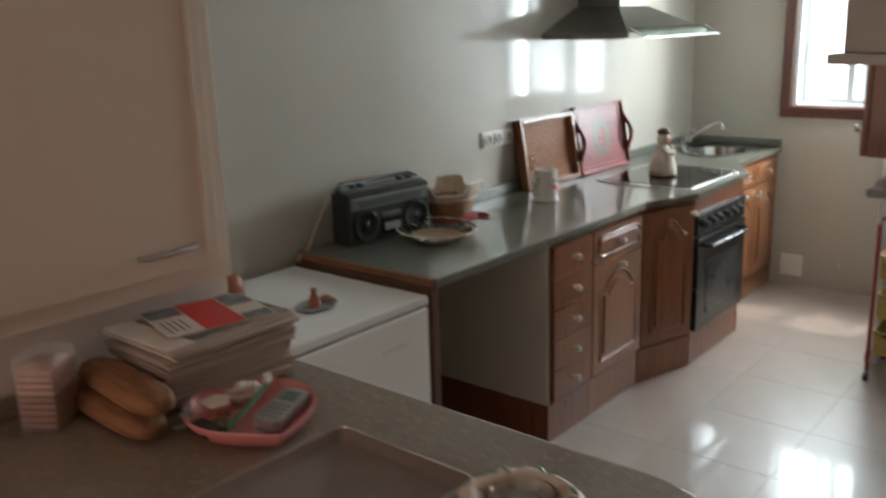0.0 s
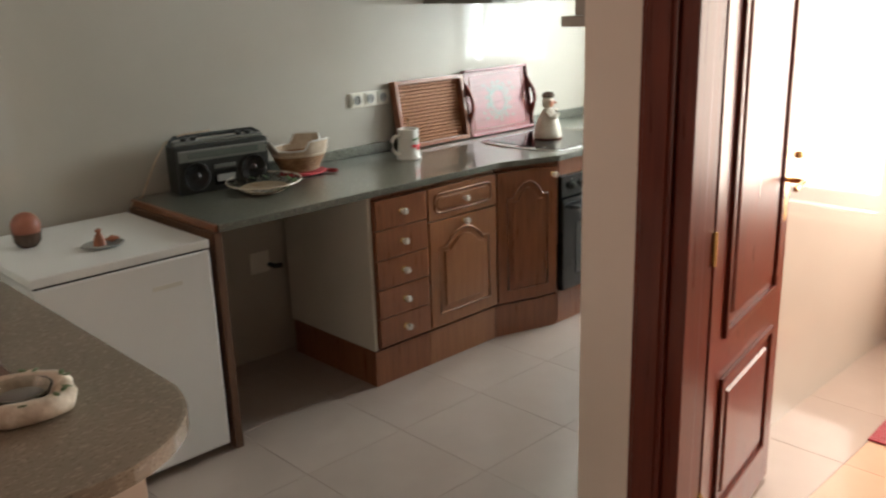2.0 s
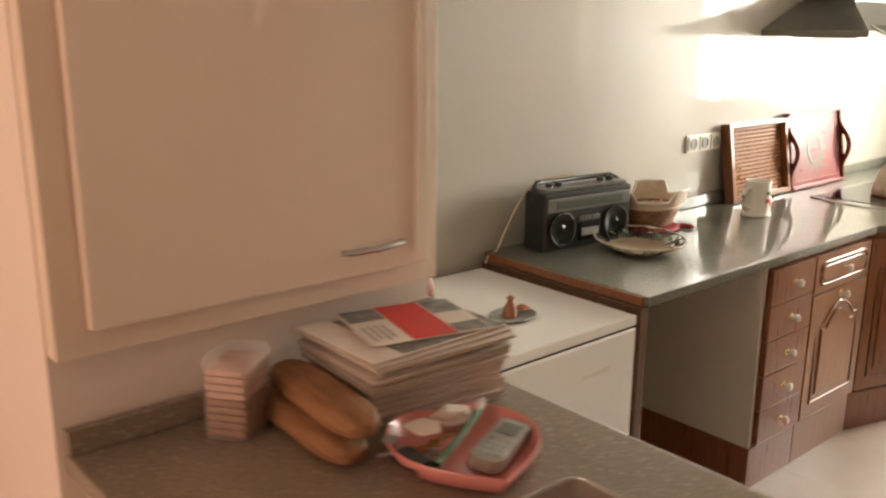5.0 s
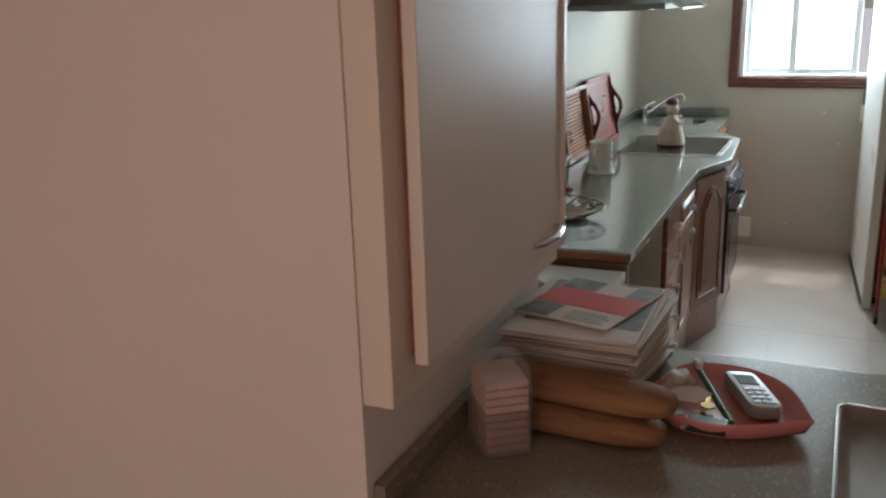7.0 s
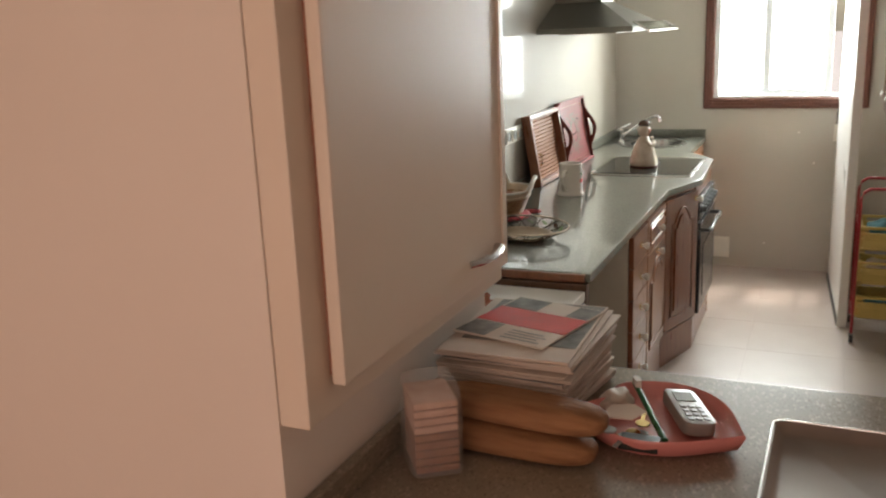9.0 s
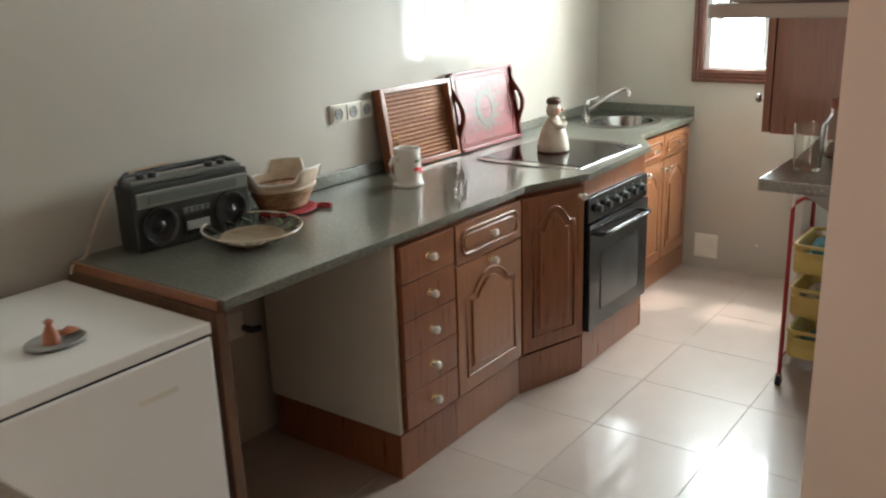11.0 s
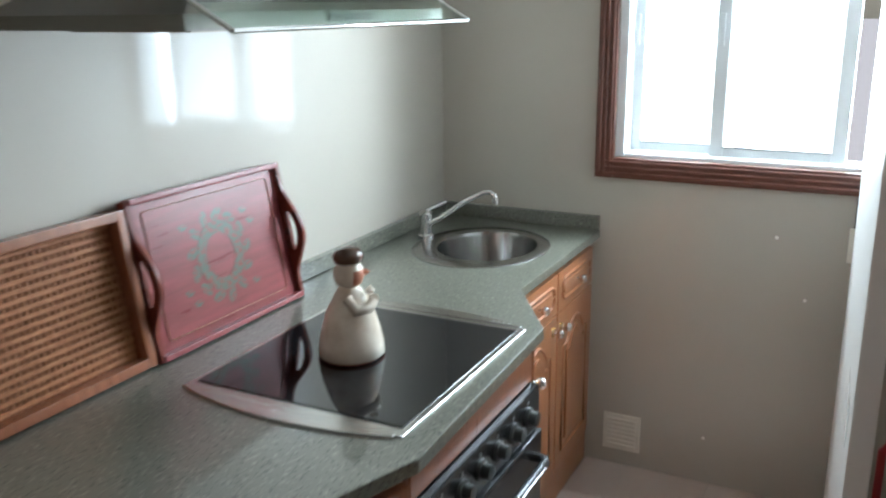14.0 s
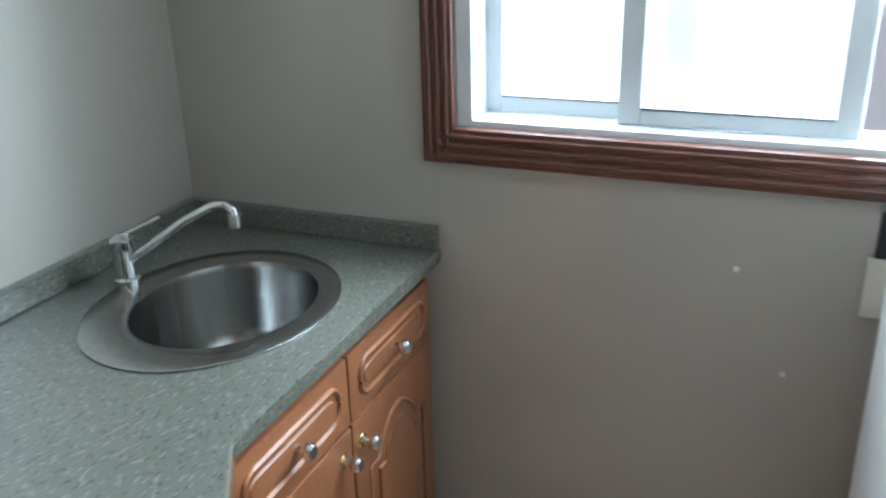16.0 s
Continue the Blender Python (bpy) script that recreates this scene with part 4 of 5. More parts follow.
# ---- things on the worktop ----
def radio():
    r = thing("cassette_radio", "charcoal portable cassette radio with two speakers", "radio", facing(-1.882, 2.53, -1.84, 2.935, 0.881))
    w, h, d = 0.41, 0.20, 0.11
    part("body", box(0, w, 0, d, 0.0, h, 0.012, 3), "plastic", r)
    part("top_band", box(0.01, w - 0.01, -0.003, 0.012, h - 0.065, h - 0.018, 0.003), "radiogrey", r)
    part("trim_strip", box(0.012, w - 0.012, -0.005, -0.002, h - 0.024, h - 0.018, 0.001, 1), "greyplastic", r, "thin silver-grey strip")
    part("tuning_scale", box(0.05, w - 0.05, -0.006, 0.0, h - 0.055, h - 0.03, 0.002), "screen", r)
    part("top_rail", box(0.01, w - 0.01, 0.02, 0.08, h, h + 0.014, 0.005), "radiogrey", r)
    for u in (0.078, w - 0.078):
        bm = lathe([(0.062, 0), (0.062, 0.006), (0.054, 0.009), (0.05, 0.004), (0.02, -0.002), (0.012, 0.004), (0, 0.006)], 30)
        bmesh.ops.transform(bm, matrix=pose(u, -0.001, 0.072, 90), verts=bm.verts)
        part("speaker", bm, "black", r, smooth=40)
        bm = tube([(0.058 * math.cos(a), 0.058 * math.sin(a), 0.006) for a in (2 * math.pi * k / 28 for k in range(28))], 0.003, 6, closed=True)
        bmesh.ops.transform(bm, matrix=pose(u, -0.001, 0.072, 90), verts=bm.verts)
        part("speaker_ring", bm, "plastic", r, smooth=60)
    part("cassette_door", box(0.155, w - 0.155, -0.008, 0.002, 0.025, 0.085, 0.003), "black", r)
    part("cassette_window", box(0.165, w - 0.165, -0.010, -0.006, 0.04, 0.068, 0.001), "greyplastic", r)
    for k in range(5):
        part("button", box(0.158 + k * 0.0195, 0.174 + k * 0.0195, -0.008, 0.002, 0.094, 0.11, 0.002), "radiogrey", r)
    for k, u in enumerate((0.06, 0.1, 0.3, 0.345)):
        part("dial", lathe([(0, 0), (0.014, 0), (0.014, 0.016), (0, 0.017)], 14, at=(u, 0.05, h + 0.012)), "plastic", r, smooth=40)
    part("handle", tube([(0.005, 0.06, h - 0.03), (0.005, 0.07, h + 0.012), (0.03, 0.085, h + 0.026), (w - 0.03, 0.085, h + 0.026), (w - 0.005, 0.07, h + 0.012), (w - 0.005, 0.06, h - 0.03)], 0.009, 8), "plastic", r, smooth=50)
    tagged(part("power_cable", tube([(-1.93, 2.72, 1.125), (-1.955, 2.60, 1.118), (-1.968, 2.53, 1.09), (-1.985, 2.49, 1.02), (-1.995, 2.45, 0.94), (-2.0, 2.425, 0.885), (-2.0, 2.38, 0.87), (-2.0, 2.37, 0.845)], 0.004, 8), "cloth", smooth=50), "thin cream power cable hanging from the radio", "cable")


radio()


def plate():
    p = thing("decorated_plate", "oval plate with beige centre and wirework rim", "plate", pose(-1.70, 2.815, 0.881, 0, 0, -35))
    k = 0.84
    part("dish", lathe([(0, 0.006), (0.10, 0.006), (0.116, 0.012), (0.118, 0.017), (0.114, 0.017), (0.10, 0.011), (0, 0.010)], 44, sy=k), "platecentre", p, "beige glazed centre", smooth=40)
    part("foot_ring", lathe([(0.08, 0), (0.085, 0), (0.085, 0.007), (0.08, 0.007)], 36, sy=k), "platecentre", p)
    part("brush_stroke", tube([(0.03, -0.045, 0.0105), (0.048, -0.012, 0.0105), (0.075, 0.022, 0.0115)], 0.008, 8, flat=0.15), "blueprint", p, "faded blue painted stroke")
    part("rim", tube([(0.182 * math.cos(a), k * 0.182 * math.sin(a), 0.046) for a in (2 * math.pi * j / 48 for j in range(48))], 0.0036, 6, closed=True), "glaze", p, "pale raised rim", smooth=60)
    for j in range(14):
        a = 2 * math.pi * j / 14
        loop = []
        for i in range(15):
            q = math.pi * 2 * i / 15
            r, aa = 0.15 + 0.03 * math.cos(q), a + 0.2 * math.sin(q)
            loop.append((r * math.cos(aa), k * r * math.sin(aa), 0.014 + 0.032 * (r - 0.12) / 0.06))
        part("wire_loop", tube(loop, 0.0022, 5, closed=True), "wire", p, smooth=60)
        bm = lathe([(0, 0), (0.017, 0.0015), (0.006, 0.003), (0, 0.0032)], 10, sy=0.5)
        bmesh.ops.transform(bm, matrix=pose(0.15 * math.cos(a), k * 0.15 * math.sin(a), 0.030, 0, -25, math.degrees(a) + 70), verts=bm.verts)
        part("leaf_motif", bm, "darkglaze" if j % 3 == 0 else "leaf", p, smooth=40)


plate()


def basket():
    m = thing("pot_mat", "red padded round mat under the basket", "mat", pose(-1.875, 3.135, 0.881))
    part("pad", lathe([(0, 0.001), (0.10, 0.001), (0.115, 0.006), (0.112, 0.013), (0.1, 0.015), (0, 0.014)], 30, sx=0.8), "red", m, smooth=60)
    part("hanging_loop", tube([(0.075 + 0.03 * math.cos(a), 0.105 + 0.02 * math.sin(a), 0.008) for a in (2 * math.pi * j / 14 for j in range(14))], 0.005, 6, closed=True), "red", m, smooth=60)
    b = thing("bread_basket", "straw wicker basket lined with off-white cloth", "basket", pose(-1.885, 3.125, 0.897))
    part("bowl", lathe([(0, 0), (0.075, 0.0), (0.095, 0.02), (0.115, 0.05), (0.125, 0.078), (0.12, 0.08), (0.108, 0.05), (0.085, 0.018), (0.07, 0.008), (0, 0.008)], 34, sx=0.8), "wicker", b, smooth=40)
    for k in range(6):
        z = 0.012 + k * 0.0125
        r = 0.088 + 0.0065 * k
        part("strand", tube([(0.8 * r * math.cos(a) * (1 + 0.02 * (j % 2)), r * math.sin(a) * (1 + 0.02 * (j % 2)), z) for j, a in ((j, 2 * math.pi * j / 36) for j in range(36))], 0.006, 6, closed=True), "wicker", b, smooth=60)
    bm = bmesh.new()
    rows, n = [], 64
    for i, (r, z) in enumerate(((0.07, 0.03), (0.105, 0.055), (0.122, 0.078), (0.131, 0.088), (0.141, 0.104))):
        ring = []
        for j in range(n):
            a = 2 * math.pi * j / n
            tab = 1 / (1 + math.exp(-14 * (math.cos(3 * (a - 0.25)) - 0.1)))
            up = (0.0, 0.0, 0.0, 0.2, 1.0)[i] * 0.042 * tab
            out = (0.0, 0.0, 0.0, 0.3, 1.0)[i] * (0.02 * tab - 0.004) + 0.002 * math.sin(11 * a + i)
            ring.append(bm.verts.new((0.82 * (r + out) * math.cos(a), (r + out) * math.sin(a), z + up)))
        rows.append(ring)
    trim = [v.co.copy() for v in rows[-1]]
    for p, q in zip(rows, rows[1:]):
        for j in range(n):
            bm.faces.new((p[j], p[(j + 1) % n], q[(j + 1) % n], q[j]))
    lining = part("cloth_lining", bm, "cloth", b, "stiff beige cloth standing up in tabs", smooth=60)
    s = lining.modifiers.new("thick", "SOLIDIFY")
    s.thickness = 0.003
    part("trim", tube(trim, 0.0045, 6, closed=True), "porcelain", lining, "white cord edging", smooth=60)
    part("rim_band", tube([(0.8 * 0.127 * math.cos(a), 0.127 * math.sin(a), 0.079) for a in (2 * math.pi * j / 40 for j in range(40))], 0.006, 6, closed=True), "cloth", b, smooth=60)
    tagged(part("bread_roll", lathe([(0, 0), (0.035, 0.005), (0.05, 0.03), (0.04, 0.055), (0.015, 0.066), (0, 0.067)], 20, at=(-1.875, 3.15, 0.918), sx=0.85), "clay", smooth=60), "dark brown bread roll in the basket", "bread")


basket()


def mug():
    m = thing("beer_mug", "white ceramic mug with red and green print", "mug", pose(-1.757, 3.672, 0.881) @ Matrix.Scale(1.1, 4))
    part("cup", lathe([(0, 0), (0.054, 0), (0.056, 0.008), (0.052, 0.014), (0.049, 0.03), (0.046, 0.12), (0.048, 0.13), (0.046, 0.133), (0.042, 0.13), (0.042, 0.02), (0, 0.012)], 32), "porcelain", m, smooth=40)
    part("handle", tube([(-0.005, -0.044, 0.105), (-0.008, -0.072, 0.105), (-0.01, -0.085, 0.085), (-0.01, -0.082, 0.05), (-0.008, -0.065, 0.03), (-0.005, -0.047, 0.028)], 0.008, 10), "porcelain", m, smooth=60)
    for a, z, w, hh, mt in ((20, 0.055, 0.03, 0.022, "redprint"), (-12, 0.062, 0.02, 0.014, "redprint"), (38, 0.07, 0.018, 0.016, "redprint"), (-8, 0.09, 0.022, 0.010, "leaf"), (18, 0.093, 0.018, 0.008, "leaf")):
        o = bmesh.new()
        n = 6
        vs = [[o.verts.new(((0.0485 + 0.0008) * math.cos(radians(a) + w / 0.048 * (i / n - 0.5)), 0.0493 * math.sin(radians(a) + w / 0.048 * (i / n - 0.5)), z + dz)) for i in range(n + 1)] for dz in (-hh / 2, hh / 2)]
        for i in range(n):
            o.faces.new((vs[0][i], vs[0][i + 1], vs[1][i + 1], vs[1][i]))
        part("print", o, mt, m, smooth=60)


mug()


def lattice_panel():
    """A framed cane lattice leaning on the wall."""
    wid, hgt, fr = 0.49, 0.345, 0.022
    lean = pose(-1.967, 3.80, 0.881, 0, 0, 90) @ pose(0, 0, 0, -9)
    p = thing("lattice_tray", "wood-framed tray with a woven cane lattice", "tray", lean)
    for a in ((0, fr, 0, hgt), (wid - fr, wid, 0, hgt), (fr, wid - fr, 0, fr), (fr, wid - fr, hgt - fr, hgt)):
        part("frame", box(a[0], a[1], -0.032, 0.014, a[2], a[3], 0.004), "wood", p)
    part("back", box(fr, wid - fr, 0.010, 0.014, fr, hgt - fr), "darkback", p)
    n = 17
    for k in range(n):
        z = fr + (hgt - 2 * fr) * (k + 0.5) / n
        part("slat", box(fr, wid - fr, -0.002, 0.006, z - 0.0042, z + 0.0042, 0.0015, 1), "rattan", p)
    for k in range(30):
        u = fr + (wid - 2 * fr) * (k + 0.5) / 30
        part("strand", box(u - 0.0032, u + 0.0032, -0.0012, 0.0085, fr, hgt - fr), "rattan", p)
    part("handle", tube([(0.045, -0.02, 0.10), (0.045, -0.04, 0.105), (0.045, -0.042, 0.15), (0.045, -0.02, 0.155)], 0.006, 8), "brass", p, smooth=50)


lattice_panel()


def red_tray():
    wid, hgt = 0.55, 0.36
    lean = pose(-1.945, 4.285, 0.882, 0, 0, 90) @ pose(0, 0, 0, -10)
    p = thing("red_tray", "red lacquered tray with dark handles and green wreath", "tray", lean)
    part("board", box(0.02, wid - 0.02, 0.0, 0.008, 0.004, hgt, 0.003), "redtray", p)
    for z0, z1 in ((0.0, 0.014), (hgt - 0.01, hgt + 0.004)):
        part("long_edge", box(0.02, wid - 0.02, -0.02, 0.010, z0, z1, 0.004), "redtray", p)
    for u in (0.012, wid - 0.024):
        bm = bmesh.new()
        n = 28
        deep = [0.026 + 0.046 * math.sin(math.pi * min(max((k / n - 0.16) / 0.68, 0), 1)) ** 1.6 for k in range(n + 1)]
        for k in range(n):
            z0, z1, d0, d1 = hgt * k / n, hgt * (k + 1) / n, deep[k], deep[k + 1]
            strips = [(0.0, 0.0, d0, d1)]
            if 0.36 < (k + 0.5) / n < 0.64:
                strips = [(0.0, 0.0, 0.03, 0.03), (d0 - 0.02, d1 - 0.02, d0, d1)]
            for a0, a1, b0, b1 in strips:
                own = prism([(0.012 - a0, z0), (0.012 - b0, z0), (0.012 - b1, z1), (0.012 - a1, z1)], 0.0, 0.012)
                for v in own.verts:
                    v.co = (u + v.co.z, v.co.x, v.co.y)
                joined(bm, own)
        bmesh.ops.remove_doubles(bm, verts=bm.verts, dist=0.0004)
        part("handle", bm, "mahogany", p, "dark wooden end with a slotted grip", smooth=30)
    part("wreath", lathe([(0.05, 0), (0.05, 0.0008), (0.078, 0.0008), (0.078, 0)], 40, sy=1.1), "traygreen", p, "painted grey-green wreath").matrix_basis = pose(wid / 2, -0.0001, hgt / 2, 90)
    for j in range(13):
        t = 2 * math.pi * j / 13
        part("leaf_motif", lathe([(0, 0), (0.022, 0.0003), (0, 0.0005)], 9, sy=0.55), "traygreen", p).matrix_basis = pose(wid / 2 + 0.092 * math.cos(t), -0.0001, hgt / 2 + 0.10 * math.sin(t), 90, 0, 0) @ pose(0, 0, 0, 0, 0, 40 + 57 * j)
    for du, dz in ((-0.105, -0.09), (0.105, -0.09), (-0.105, 0.09), (0.105, 0.09), (0.125, 0.06), (-0.125, -0.06)):
        part("leaf_motif", lathe([(0, 0), (0.014, 0.0003), (0, 0.0005)], 9, sy=0.6), "traygreen", p).matrix_basis = pose(wid / 2 + du, -0.0004, hgt / 2 + dz, 90, 0, 0)
    o = rounded(0.06, wid - 0.06, 0.035, hgt - 0.03, 0.01, 2)
    part("gold_line", tube([(x, -0.0002, z) for x, z in o], 0.0022, 4, closed=True, flat=0.4), "traygold", p)


red_tray()


def figurine():
    bm = lathe([(0, 0), (0.074, 0), (0.08, 0.006), (0.078, 0.03), (0.071, 0.06), (0.058, 0.10), (0.044, 0.125), (0.036, 0.14), (0.028, 0.152), (0.02, 0.158),
                (0.03, 0.165), (0.036, 0.18), (0.035, 0.198), (0.026, 0.208), (0.034, 0.214), (0.037, 0.226), (0.028, 0.24), (0, 0.246)], 34, sx=0.92)
    for j in range(5):
        lathe([(0, -0.005), (0.005, 0), (0, 0.005)], 8, bm, at=(0.066 - 0.006 * j, 0.026 - 0.003 * j, 0.03 + 0.022 * j))
    for s in (-1, 1):
        tube([(0.0, s * 0.036, 0.14), (0.02, s * 0.05, 0.115), (0.045, s * 0.028, 0.115), (0.052, s * 0.006, 0.125)], 0.012, 8, bm)
    lathe([(0, -0.012), (0.012, 0), (0, 0.012)], 10, bm, at=(0.045, 0.0, 0.148))
    lathe([(0, -0.008), (0.009, 0), (0, 0.008)], 8, bm, at=(0.036, 0.012, 0.186))
    ob = part("ceramic_figurine", bm, "glaze", smooth=60)
    me = ob.data
    for m in ("clay", "darkglaze"):
        me.materials.append(M[m])
    for p in me.polygons:
        z = p.center.z
        button = z < 0.13 and any((p.center - Vector((0.066 - 0.006 * j, 0.026 - 0.003 * j, 0.03 + 0.022 * j))).length < 0.0062 for j in range(5))
        p.material_index = 2 if z > 0.213 or button else (1 if z < 0.012 or 0.172 < z < 0.2 and p.center.x > 0.012 else 0)
    ob.matrix_world = pose(-1.585, 4.52, 0.8885, 0, 0, 25)
    tagged(ob, "glazed off-white ceramic cook figurine standing on the hob", "figurine")


figurine()


# ---- things on the peninsula ----
def magazines():
    rng = random.Random(4)
    z = PZ + 0.001
    for k in range(16):
        low = k < 7
        th = rng.uniform(0.008, 0.013) if low else rng.uniform(0.005, 0.009)
        top = k == 15
        w, d = (0.235 + 0.012 * rng.random(), 0.30 + 0.015 * rng.random()) if low else (0.25 + 0.02 * rng.random(), 0.325 + 0.02 * rng.random())
        turn = rng.uniform(-3, 3) - (8 if low else 2)
        m = thing("magazine", "glossy magazine with a grey-green photo cover" if top else "stacked magazine with pale page edges", "magazine",
                  pose(-1.225 + rng.uniform(-0.006, 0.006), 1.418 + rng.uniform(-0.008, 0.008), z, 0, 0, turn), "magazine stack")
        part("page_block", box(-w / 2, w / 2, -d / 2, d / 2, 0.0004, th - 0.0006, 0.0018, 2), "paperedge", m, "cream page edges")
        part("cover", box(-w / 2 - 0.0015, w / 2 + 0.0015, -d / 2 - 0.0015, d / 2 + 0.0015, th - 0.0005, th, 0), "darkprint" if k in (9, 12) else "paper", m)
        if top:
            part("cover_picture", box(-w / 2 + 0.02, w / 2 - 0.004, -d / 2 + 0.07, d / 2 - 0.004, th + 0.0002, th + 0.0006), "darkprint", m)
        z += th + 0.0006
    c = thing("brochure", "folded brochure with a red band on its cover", "brochure", pose(-1.23, 1.44, z + 0.001, 0, 0, -14), "magazine stack")
    part("sheet", box(-0.105, 0.105, -0.13, 0.125, 0, 0.003, 0.001, 1), "paper", c)
    part("red_band", box(-0.104, 0.104, -0.045, 0.05, 0.0031, 0.0036), "redprint", c, "red printed band")
    for x0, x1, y0, y1 in ((-0.10, -0.03, -0.125, -0.049), (-0.10, -0.02, 0.054, 0.12), (0.05, 0.10, 0.054, 0.12)):
        part("photo", box(x0, x1, y0, y1, 0.0031, 0.0036), "darkprint", c)
    for j in range(4):
        part("text_line", box(0.0, 0.085 - 0.012 * (j % 2), -0.115 + 0.014 * j, -0.11 + 0.014 * j, 0.0031, 0.0035), "greyplastic", c)


magazines()


def loaves():
    for k, (x, y, z, turn, tilt) in enumerate(((-1.195, 1.165, PZ + 0.001, -3, 0), (-1.18, 1.188, PZ + 0.050, -5, 3))):
        bm = bmesh.new()
        bmesh.ops.create_uvsphere(bm, u_segments=40, v_segments=20, radius=1)
        for v in bm.verts:
            c = v.co.copy()
            wob = 1 + 0.06 * noise.noise(c * 2.2 + Vector((k * 7, 0, 0)))
            u = math.copysign(abs(c.x) ** 0.45, c.x)
            ridge = 1 + 0.03 * math.sin(26 * u + 9 * c.y)
            v.co = (0.172 * u, 0.044 * math.copysign(abs(c.y) ** 0.75, c.y) * wob, 0.026 * (math.copysign(abs(c.z) ** 0.7, c.z) * (wob * ridge if c.z > 0 else 1) + 1))
        ob = part("bread_loaf", bm, "bread", smooth=60)
        ob.matrix_world = pose(x, y, z, tilt, 0, turn)
        tagged(ob, "long flat bread loaf leaning on the magazines" if k else "long flat bread loaf lying on the stone top", "bread", "bread loaves")


loaves()


def toast_pack():
    t = thing("toast_packet", "packet of pale and amber wafers in clear wrap", "packet", pose(-1.298, 1.082, PZ + 0.001, 0, 0, 36))
    for k in range(9):
        part("slice", box(-0.038, 0.038, -0.05, 0.05, 0.006 + 0.0145 * k, 0.018 + 0.0145 * k, 0.004), "amber" if k < 5 else "napkin", t)
    bm = bmesh.new()
    rows = []
    for z, s in ((0.0, 0.9), (0.004, 1.0), (0.05, 1.02), (0.1, 1.0), (0.145, 0.98), (0.155, 0.9), (0.16, 0.6)):
        rows.append([bm.verts.new((0.048 * s * math.copysign(abs(math.cos(q)) ** 0.45, math.cos(q)) * (1 + 0.09 * noise.noise(Vector((3 * q, z * 60, 1)))), 0.061 * s * math.copysign(abs(math.sin(q)) ** 0.45, math.sin(q)) * (1 + 0.09 * noise.noise(Vector((z * 50, 3 * q, 7)))), z)) for q in (2 * math.pi * k / 40 for k in range(40))])
    for p, q in zip(rows, rows[1:]):
        for k in range(40):
            bm.faces.new((p[k], p[(k + 1) % 40], q[(k + 1) % 40], q[k]))
    bm.faces.new(rows[0])
    bm.faces.new(rows[-1])
    part("wrapper", bm, "wrap", t, "creased clear wrapper", smooth=25)


toast_pack()


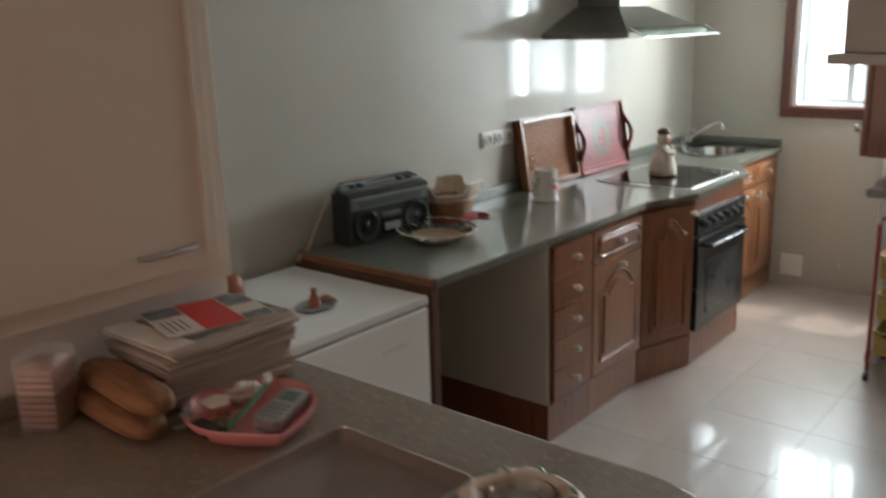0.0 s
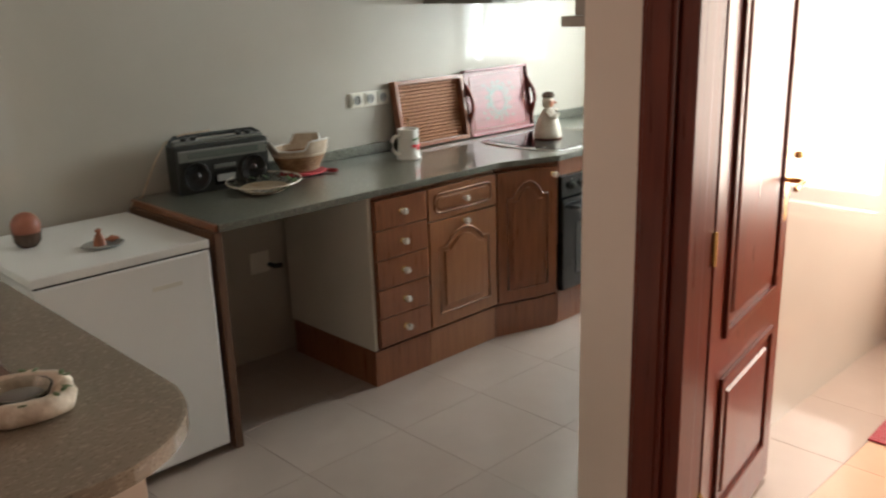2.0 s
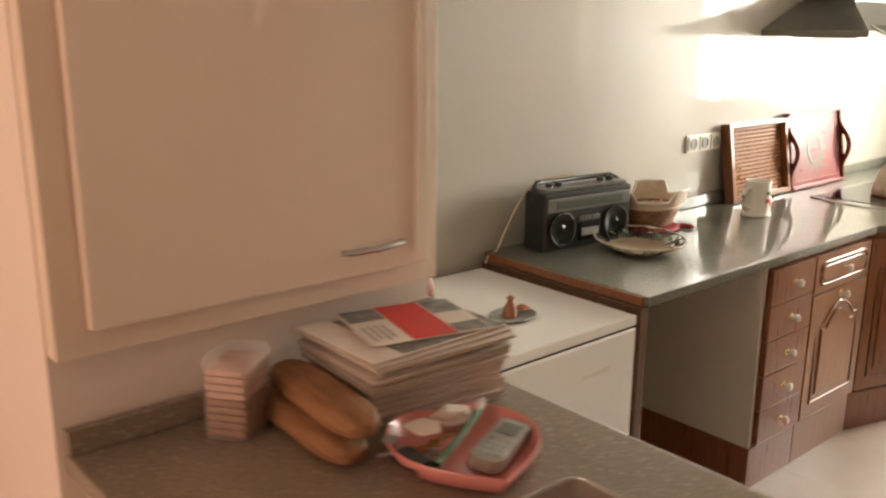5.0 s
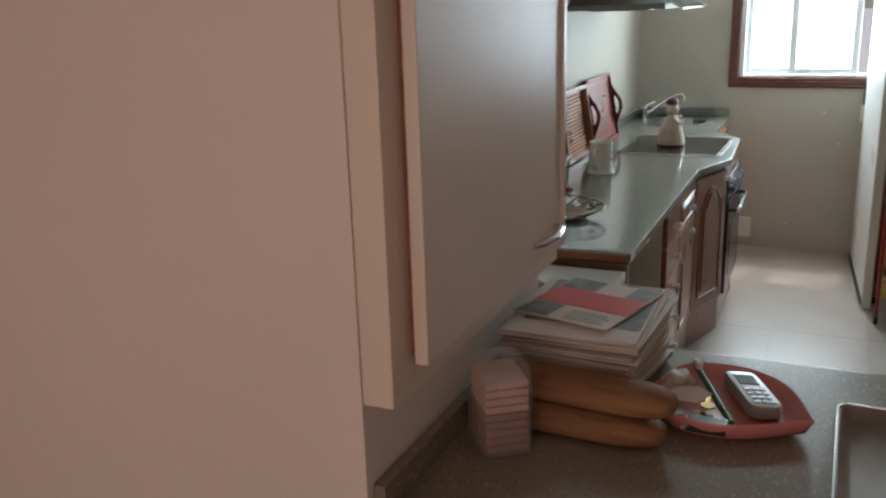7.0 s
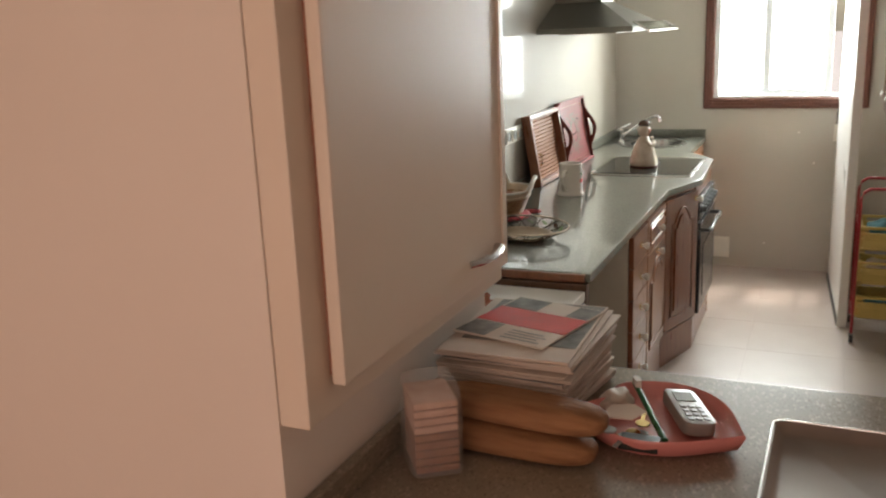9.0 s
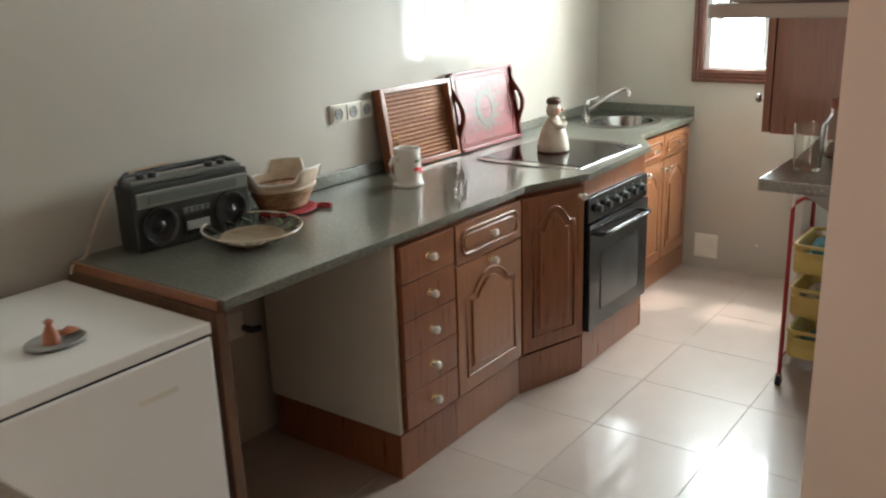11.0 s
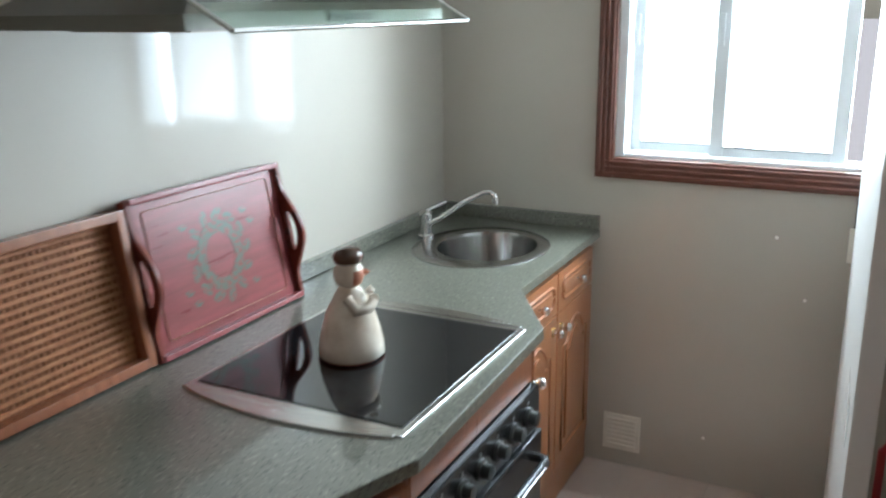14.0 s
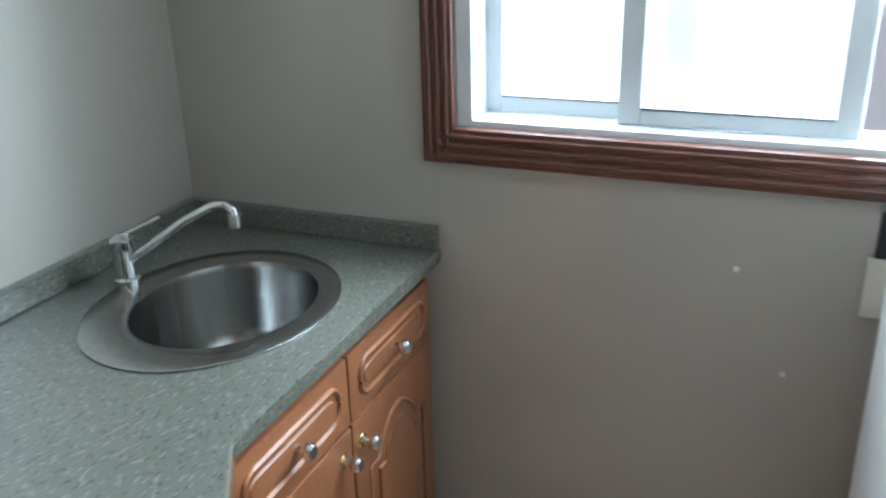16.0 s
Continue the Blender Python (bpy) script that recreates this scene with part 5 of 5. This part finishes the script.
def pink_dish():
    d = thing("pink_dish", "pink glazed heart-shaped ceramic dish", "dish", pose(-0.96, 1.335, PZ + 0.001, 0, 0, -20))
    n = 48

    def outline(s):
        pts = []
        for k in range(n):
            a = 2 * math.pi * k / n
            b = min(a, 2 * math.pi - a)
            r = 0.132 + 0.046 * math.exp(-b / 0.32) - 0.034 * math.exp(-((a - math.pi) / 0.32) ** 2)
            pts.append((s * r * math.cos(a), s * 0.95 * r * math.sin(a) * 1.08))
        return pts
    bm = bmesh.new()
    rows = [[bm.verts.new((x, y, z)) for x, y in outline(s)] for s, z in ((0.78, 0.0), (0.92, 0.008), (1.0, 0.034), (0.985, 0.039), (0.95, 0.033), (0.87, 0.014), (0.76, 0.008))]
    for a, b in zip(rows, rows[1:]):
        for k in range(n):
            bm.faces.new((a[k], a[(k + 1) % n], b[(k + 1) % n], b[k]))
    bm.faces.new(rows[0])
    bm.faces.new(rows[-1])
    part("body", bm, "pink", d, smooth=60)
    p = thing("cordless_phone", "silver-grey cordless phone lying in the pink dish", "phone", pose(-0.905, 1.375, PZ + 0.016, 0, 5, 24))
    part("body", prism(rounded(-0.03, 0.03, -0.085, 0.075, (0.02, 0.02, 0.012, 0.012)), 0.0, 0.024, 0.006), "phone", p, smooth=40)
    part("display", box(-0.019, 0.019, 0.012, 0.055, 0.0235, 0.0255, 0.001, 1), "screen", p)
    for r in range(4):
        for c in range(3):
            part("key", box(-0.02 + 0.0145 * c, -0.009 + 0.0145 * c, -0.07 + 0.018 * r, -0.059 + 0.018 * r, 0.0235, 0.0255, 0.001, 1), "radiogrey", p)
    q = thing("toothbrush", "green plastic toothbrush lying across the dish", "toothbrush", pose(0, 0, 0))
    part("stem", tube([(-0.925, 1.245, PZ + 0.024), (-0.955, 1.31, PZ + 0.028), (-0.985, 1.375, PZ + 0.036), (-1.015, 1.435, PZ + 0.045)], 0.006, 10), "green", q, smooth=50)
    part("bristles", prism(rounded(-0.006, 0.006, -0.014, 0.014, 0.004, 3), 0.0, 0.013), "porcelain", q, "white bristles").matrix_basis = pose(-1.008, 1.421, PZ + 0.047, 0, 0, 26)
    k = thing("key_bunch", "bunch of dark metal keys in the dish", "keys", pose(-1.0, 1.25, PZ + 0.012))
    rng = random.Random(2)
    for j in range(5):
        bm = lathe([(0, 0), (0.013, 0), (0.013, 0.003), (0, 0.003)], 12)
        box(0.01, 0.05, -0.004, 0.004, 0, 0.0025, 0, 1, bm)
        bmesh.ops.transform(bm, matrix=pose(rng.uniform(-0.02, 0.03), rng.uniform(-0.03, 0.03), 0.004 + 0.006 * j, rng.uniform(-12, 12), rng.uniform(-10, 10), rng.uniform(0, 360)), verts=bm.verts)
        part("key", bm, "brass" if j % 2 else "greyplastic", k)
    part("leather_fob", box(0.0, 0.07, -0.045, -0.005, 0.002, 0.02, 0.006), "plastic", k)
    tagged(part("paper_slip", prism([(-0.045, -0.012), (0.012, -0.03), (0.04, -0.008), (0.02, 0.02), (-0.02, 0.024)], 0.0, 0.002), "paper"), "small torn paper slip over the keys", "paper").matrix_world = pose(-1.005, 1.285, PZ + 0.05, 8, -6, 15)
    folds("crumpled_foil", "crumpled clear and white wrapper in the dish", "wrapper", "paper", (-1.04, 1.38, PZ + 0.014), 0.035, 0.045, 0.035, 12)


pink_dish()


def metal_tray():
    t = thing("metal_tray", "worn rectangular metal baking tray", "tray", pose(-0.588, 1.176, PZ + 0.001, 0, 0, -1.0))
    w, d = 0.168, 0.215
    bm = bmesh.new()
    rows = [[bm.verts.new((x, y, z)) for x, y in rounded(-w + i, w - i, -d + i, d - i, max(0.022 - i * 0.5, 0.006), 4)] for i, z in ((0.016, 0.0), (0.010, 0.004), (0.002, 0.018), (0.0, 0.021), (-0.004, 0.021), (-0.004, 0.0225), (0.002, 0.0225), (0.005, 0.019), (0.013, 0.0055), (0.02, 0.002))]
    n = len(rows[0])
    for a, b in zip(rows, rows[1:]):
        for k in range(n):
            bm.faces.new((a[k], a[(k + 1) % n], b[(k + 1) % n], b[k]))
    bm.faces.new(rows[0])
    bm.faces.new(rows[-1])
    part("pan", bm, "dullsteel", t, smooth=40)
    part("rolled_rim", tube([(x, y, 0.0215) for x, y in rounded(-w - 0.003, w + 0.003, -d - 0.003, d + 0.003, 0.024, 5)], 0.0034, 6, closed=True), "silver", t, "worn shiny rim", smooth=60)


metal_tray()


def ashtray():
    """A coral-like stone bowl holding a glass insert."""
    a = thing("stone_ashtray", "rough coral-stone ashtray painted with green leaves", "ashtray", pose(-0.300, 1.36, PZ + 0.001, 0, 0, 20))
    bm = lathe([(0, 0), (0.085, 0), (0.105, 0.012), (0.108, 0.03), (0.095, 0.044), (0.08, 0.046), (0.066, 0.036), (0.058, 0.02), (0, 0.016)], 44)
    for v in bm.verts:
        k = 0.94 + 0.10 * noise.noise(Vector((v.co.x, v.co.y, v.co.z)) * 22) + 0.05 * math.cos(4 * math.atan2(v.co.y, v.co.x))
        v.co = (v.co.x * k, v.co.y * k, v.co.z * (1 + 0.22 * noise.noise(Vector((v.co.y, v.co.x, 3)) * 24)))
    part("stone", bm, "coral", a, smooth=60)
    part("glass_insert", lathe([(0, 0.022), (0.05, 0.024), (0.06, 0.045), (0.056, 0.045), (0.046, 0.03), (0, 0.027)], 30), "clear", a, smooth=40)
    part("ash", lathe([(0, 0.029), (0.042, 0.029), (0.03, 0.034), (0, 0.035)], 20), "greyplastic", a, smooth=60)
    rng = random.Random(8)
    for k in range(9):
        t = rng.uniform(0, 6.28)
        part("leaf_motif", lathe([(0, 0), (0.012, 0.002), (0, 0.004)], 8, sy=0.45), "leaf", a).matrix_basis = pose(0.088 * math.cos(t), 0.088 * math.sin(t), 0.043, rng.uniform(-15, 15), rng.uniform(-15, 15), rng.uniform(0, 180))


ashtray()


# ---- things on the low fridge ----
def fridge_top():
    p = thing("small_pot", "small dark pot holding an orange ball", "pot", pose(-1.77, 1.885, 0.837))
    part("cup", lathe([(0, 0), (0.03, 0), (0.045, 0.02), (0.048, 0.05), (0.044, 0.05), (0.04, 0.022), (0, 0.008)], 24), "darkglaze", p, smooth=40)
    part("ball", lathe([(0, 0.022)] + [(0.05 * math.sin(a), 0.072 - 0.05 * math.cos(a)) for a in (math.pi * k / 14 for k in range(1, 14))] + [(0, 0.122)], 26), "orange", p, "orange clay ball", smooth=60)
    d = thing("small_ashtray", "small glass saucer with a red clay figure", "saucer", pose(-1.56, 2.06, 0.837))
    part("saucer", lathe([(0, 0.001), (0.06, 0.001), (0.075, 0.008), (0.072, 0.011), (0.055, 0.005), (0, 0.005)], 28, sx=0.8), "greyplastic", d, smooth=40)
    bm = lathe([(0, 0.005), (0.022, 0.006), (0.018, 0.03), (0.008, 0.05), (0.012, 0.06), (0, 0.068)], 14, at=(0, -0.01, 0))
    lathe([(0, -0.012), (0.02, 0), (0, 0.014)], 12, bm, at=(0.0, 0.035, 0.02), sy=1.4)
    part("clay_figure", bm, "clay", d, smooth=60)


fridge_top()


# ---- side room ----
def rug():
    r = thing("striped_rug", "red woven rug with white and brown stripes", "rug", pose(0.345, 4.02, 0.001, 0, 0, 2))
    part("ground_weave", box(0.0, 1.0, 0.0, 0.76, 0.0, 0.008, 0.002, 1), "rug_red", r)
    for k, (x, w, m) in enumerate(((0.06, 0.02, "rug_white"), (0.10, 0.06, "rug_brown"), (0.20, 0.02, "rug_white"), (0.26, 0.05, "rug_brown"), (0.36, 0.02, "rug_white"), (0.50, 0.06, "rug_brown"), (0.64, 0.02, "rug_white"), (0.80, 0.05, "rug_brown"))):
        bm = bmesh.new()
        for j in range(30):
            box(x, x + w, 0.006 + 0.025 * j, 0.006 + 0.025 * j + (0.013 if m == "rug_white" else 0.021), 0.0081, 0.0092, 0, 1, bm)
        part("stripe", bm, m, r)


rug()

# ---- floor tiles, one object each ----
TS = 0.45


def tiles():
    data = {}
    count = 0
    for i in range(-6, 7):
        for j in range(-5, 13):
            x, y = -2.03 + TS * i + 2.7 - 0.32, TS * j + 0.2
            if y > FY - 0.02 or x > 2.6 or x < -2.7:
                continue
            y1 = min(y + TS - 0.0012, FY)
            side = x > 0.02 and y > 2.6
            key = (side, round(y1 - y, 3))
            if key not in data:
                bm = box(0, TS - 0.0012, 0, y1 - y, -0.0035, 0.0, 0.0008, 1)
                me = bpy.data.meshes.new("tile")
                bm.to_mesh(me)
                bm.free()
                me.materials.append(M["warmtile" if side else "tile"])
                data[key] = me
            ob = new("tile", data[key])
            ob.parent = floor
            ob.location = (x, y, 0)
            count += 1


tiles()
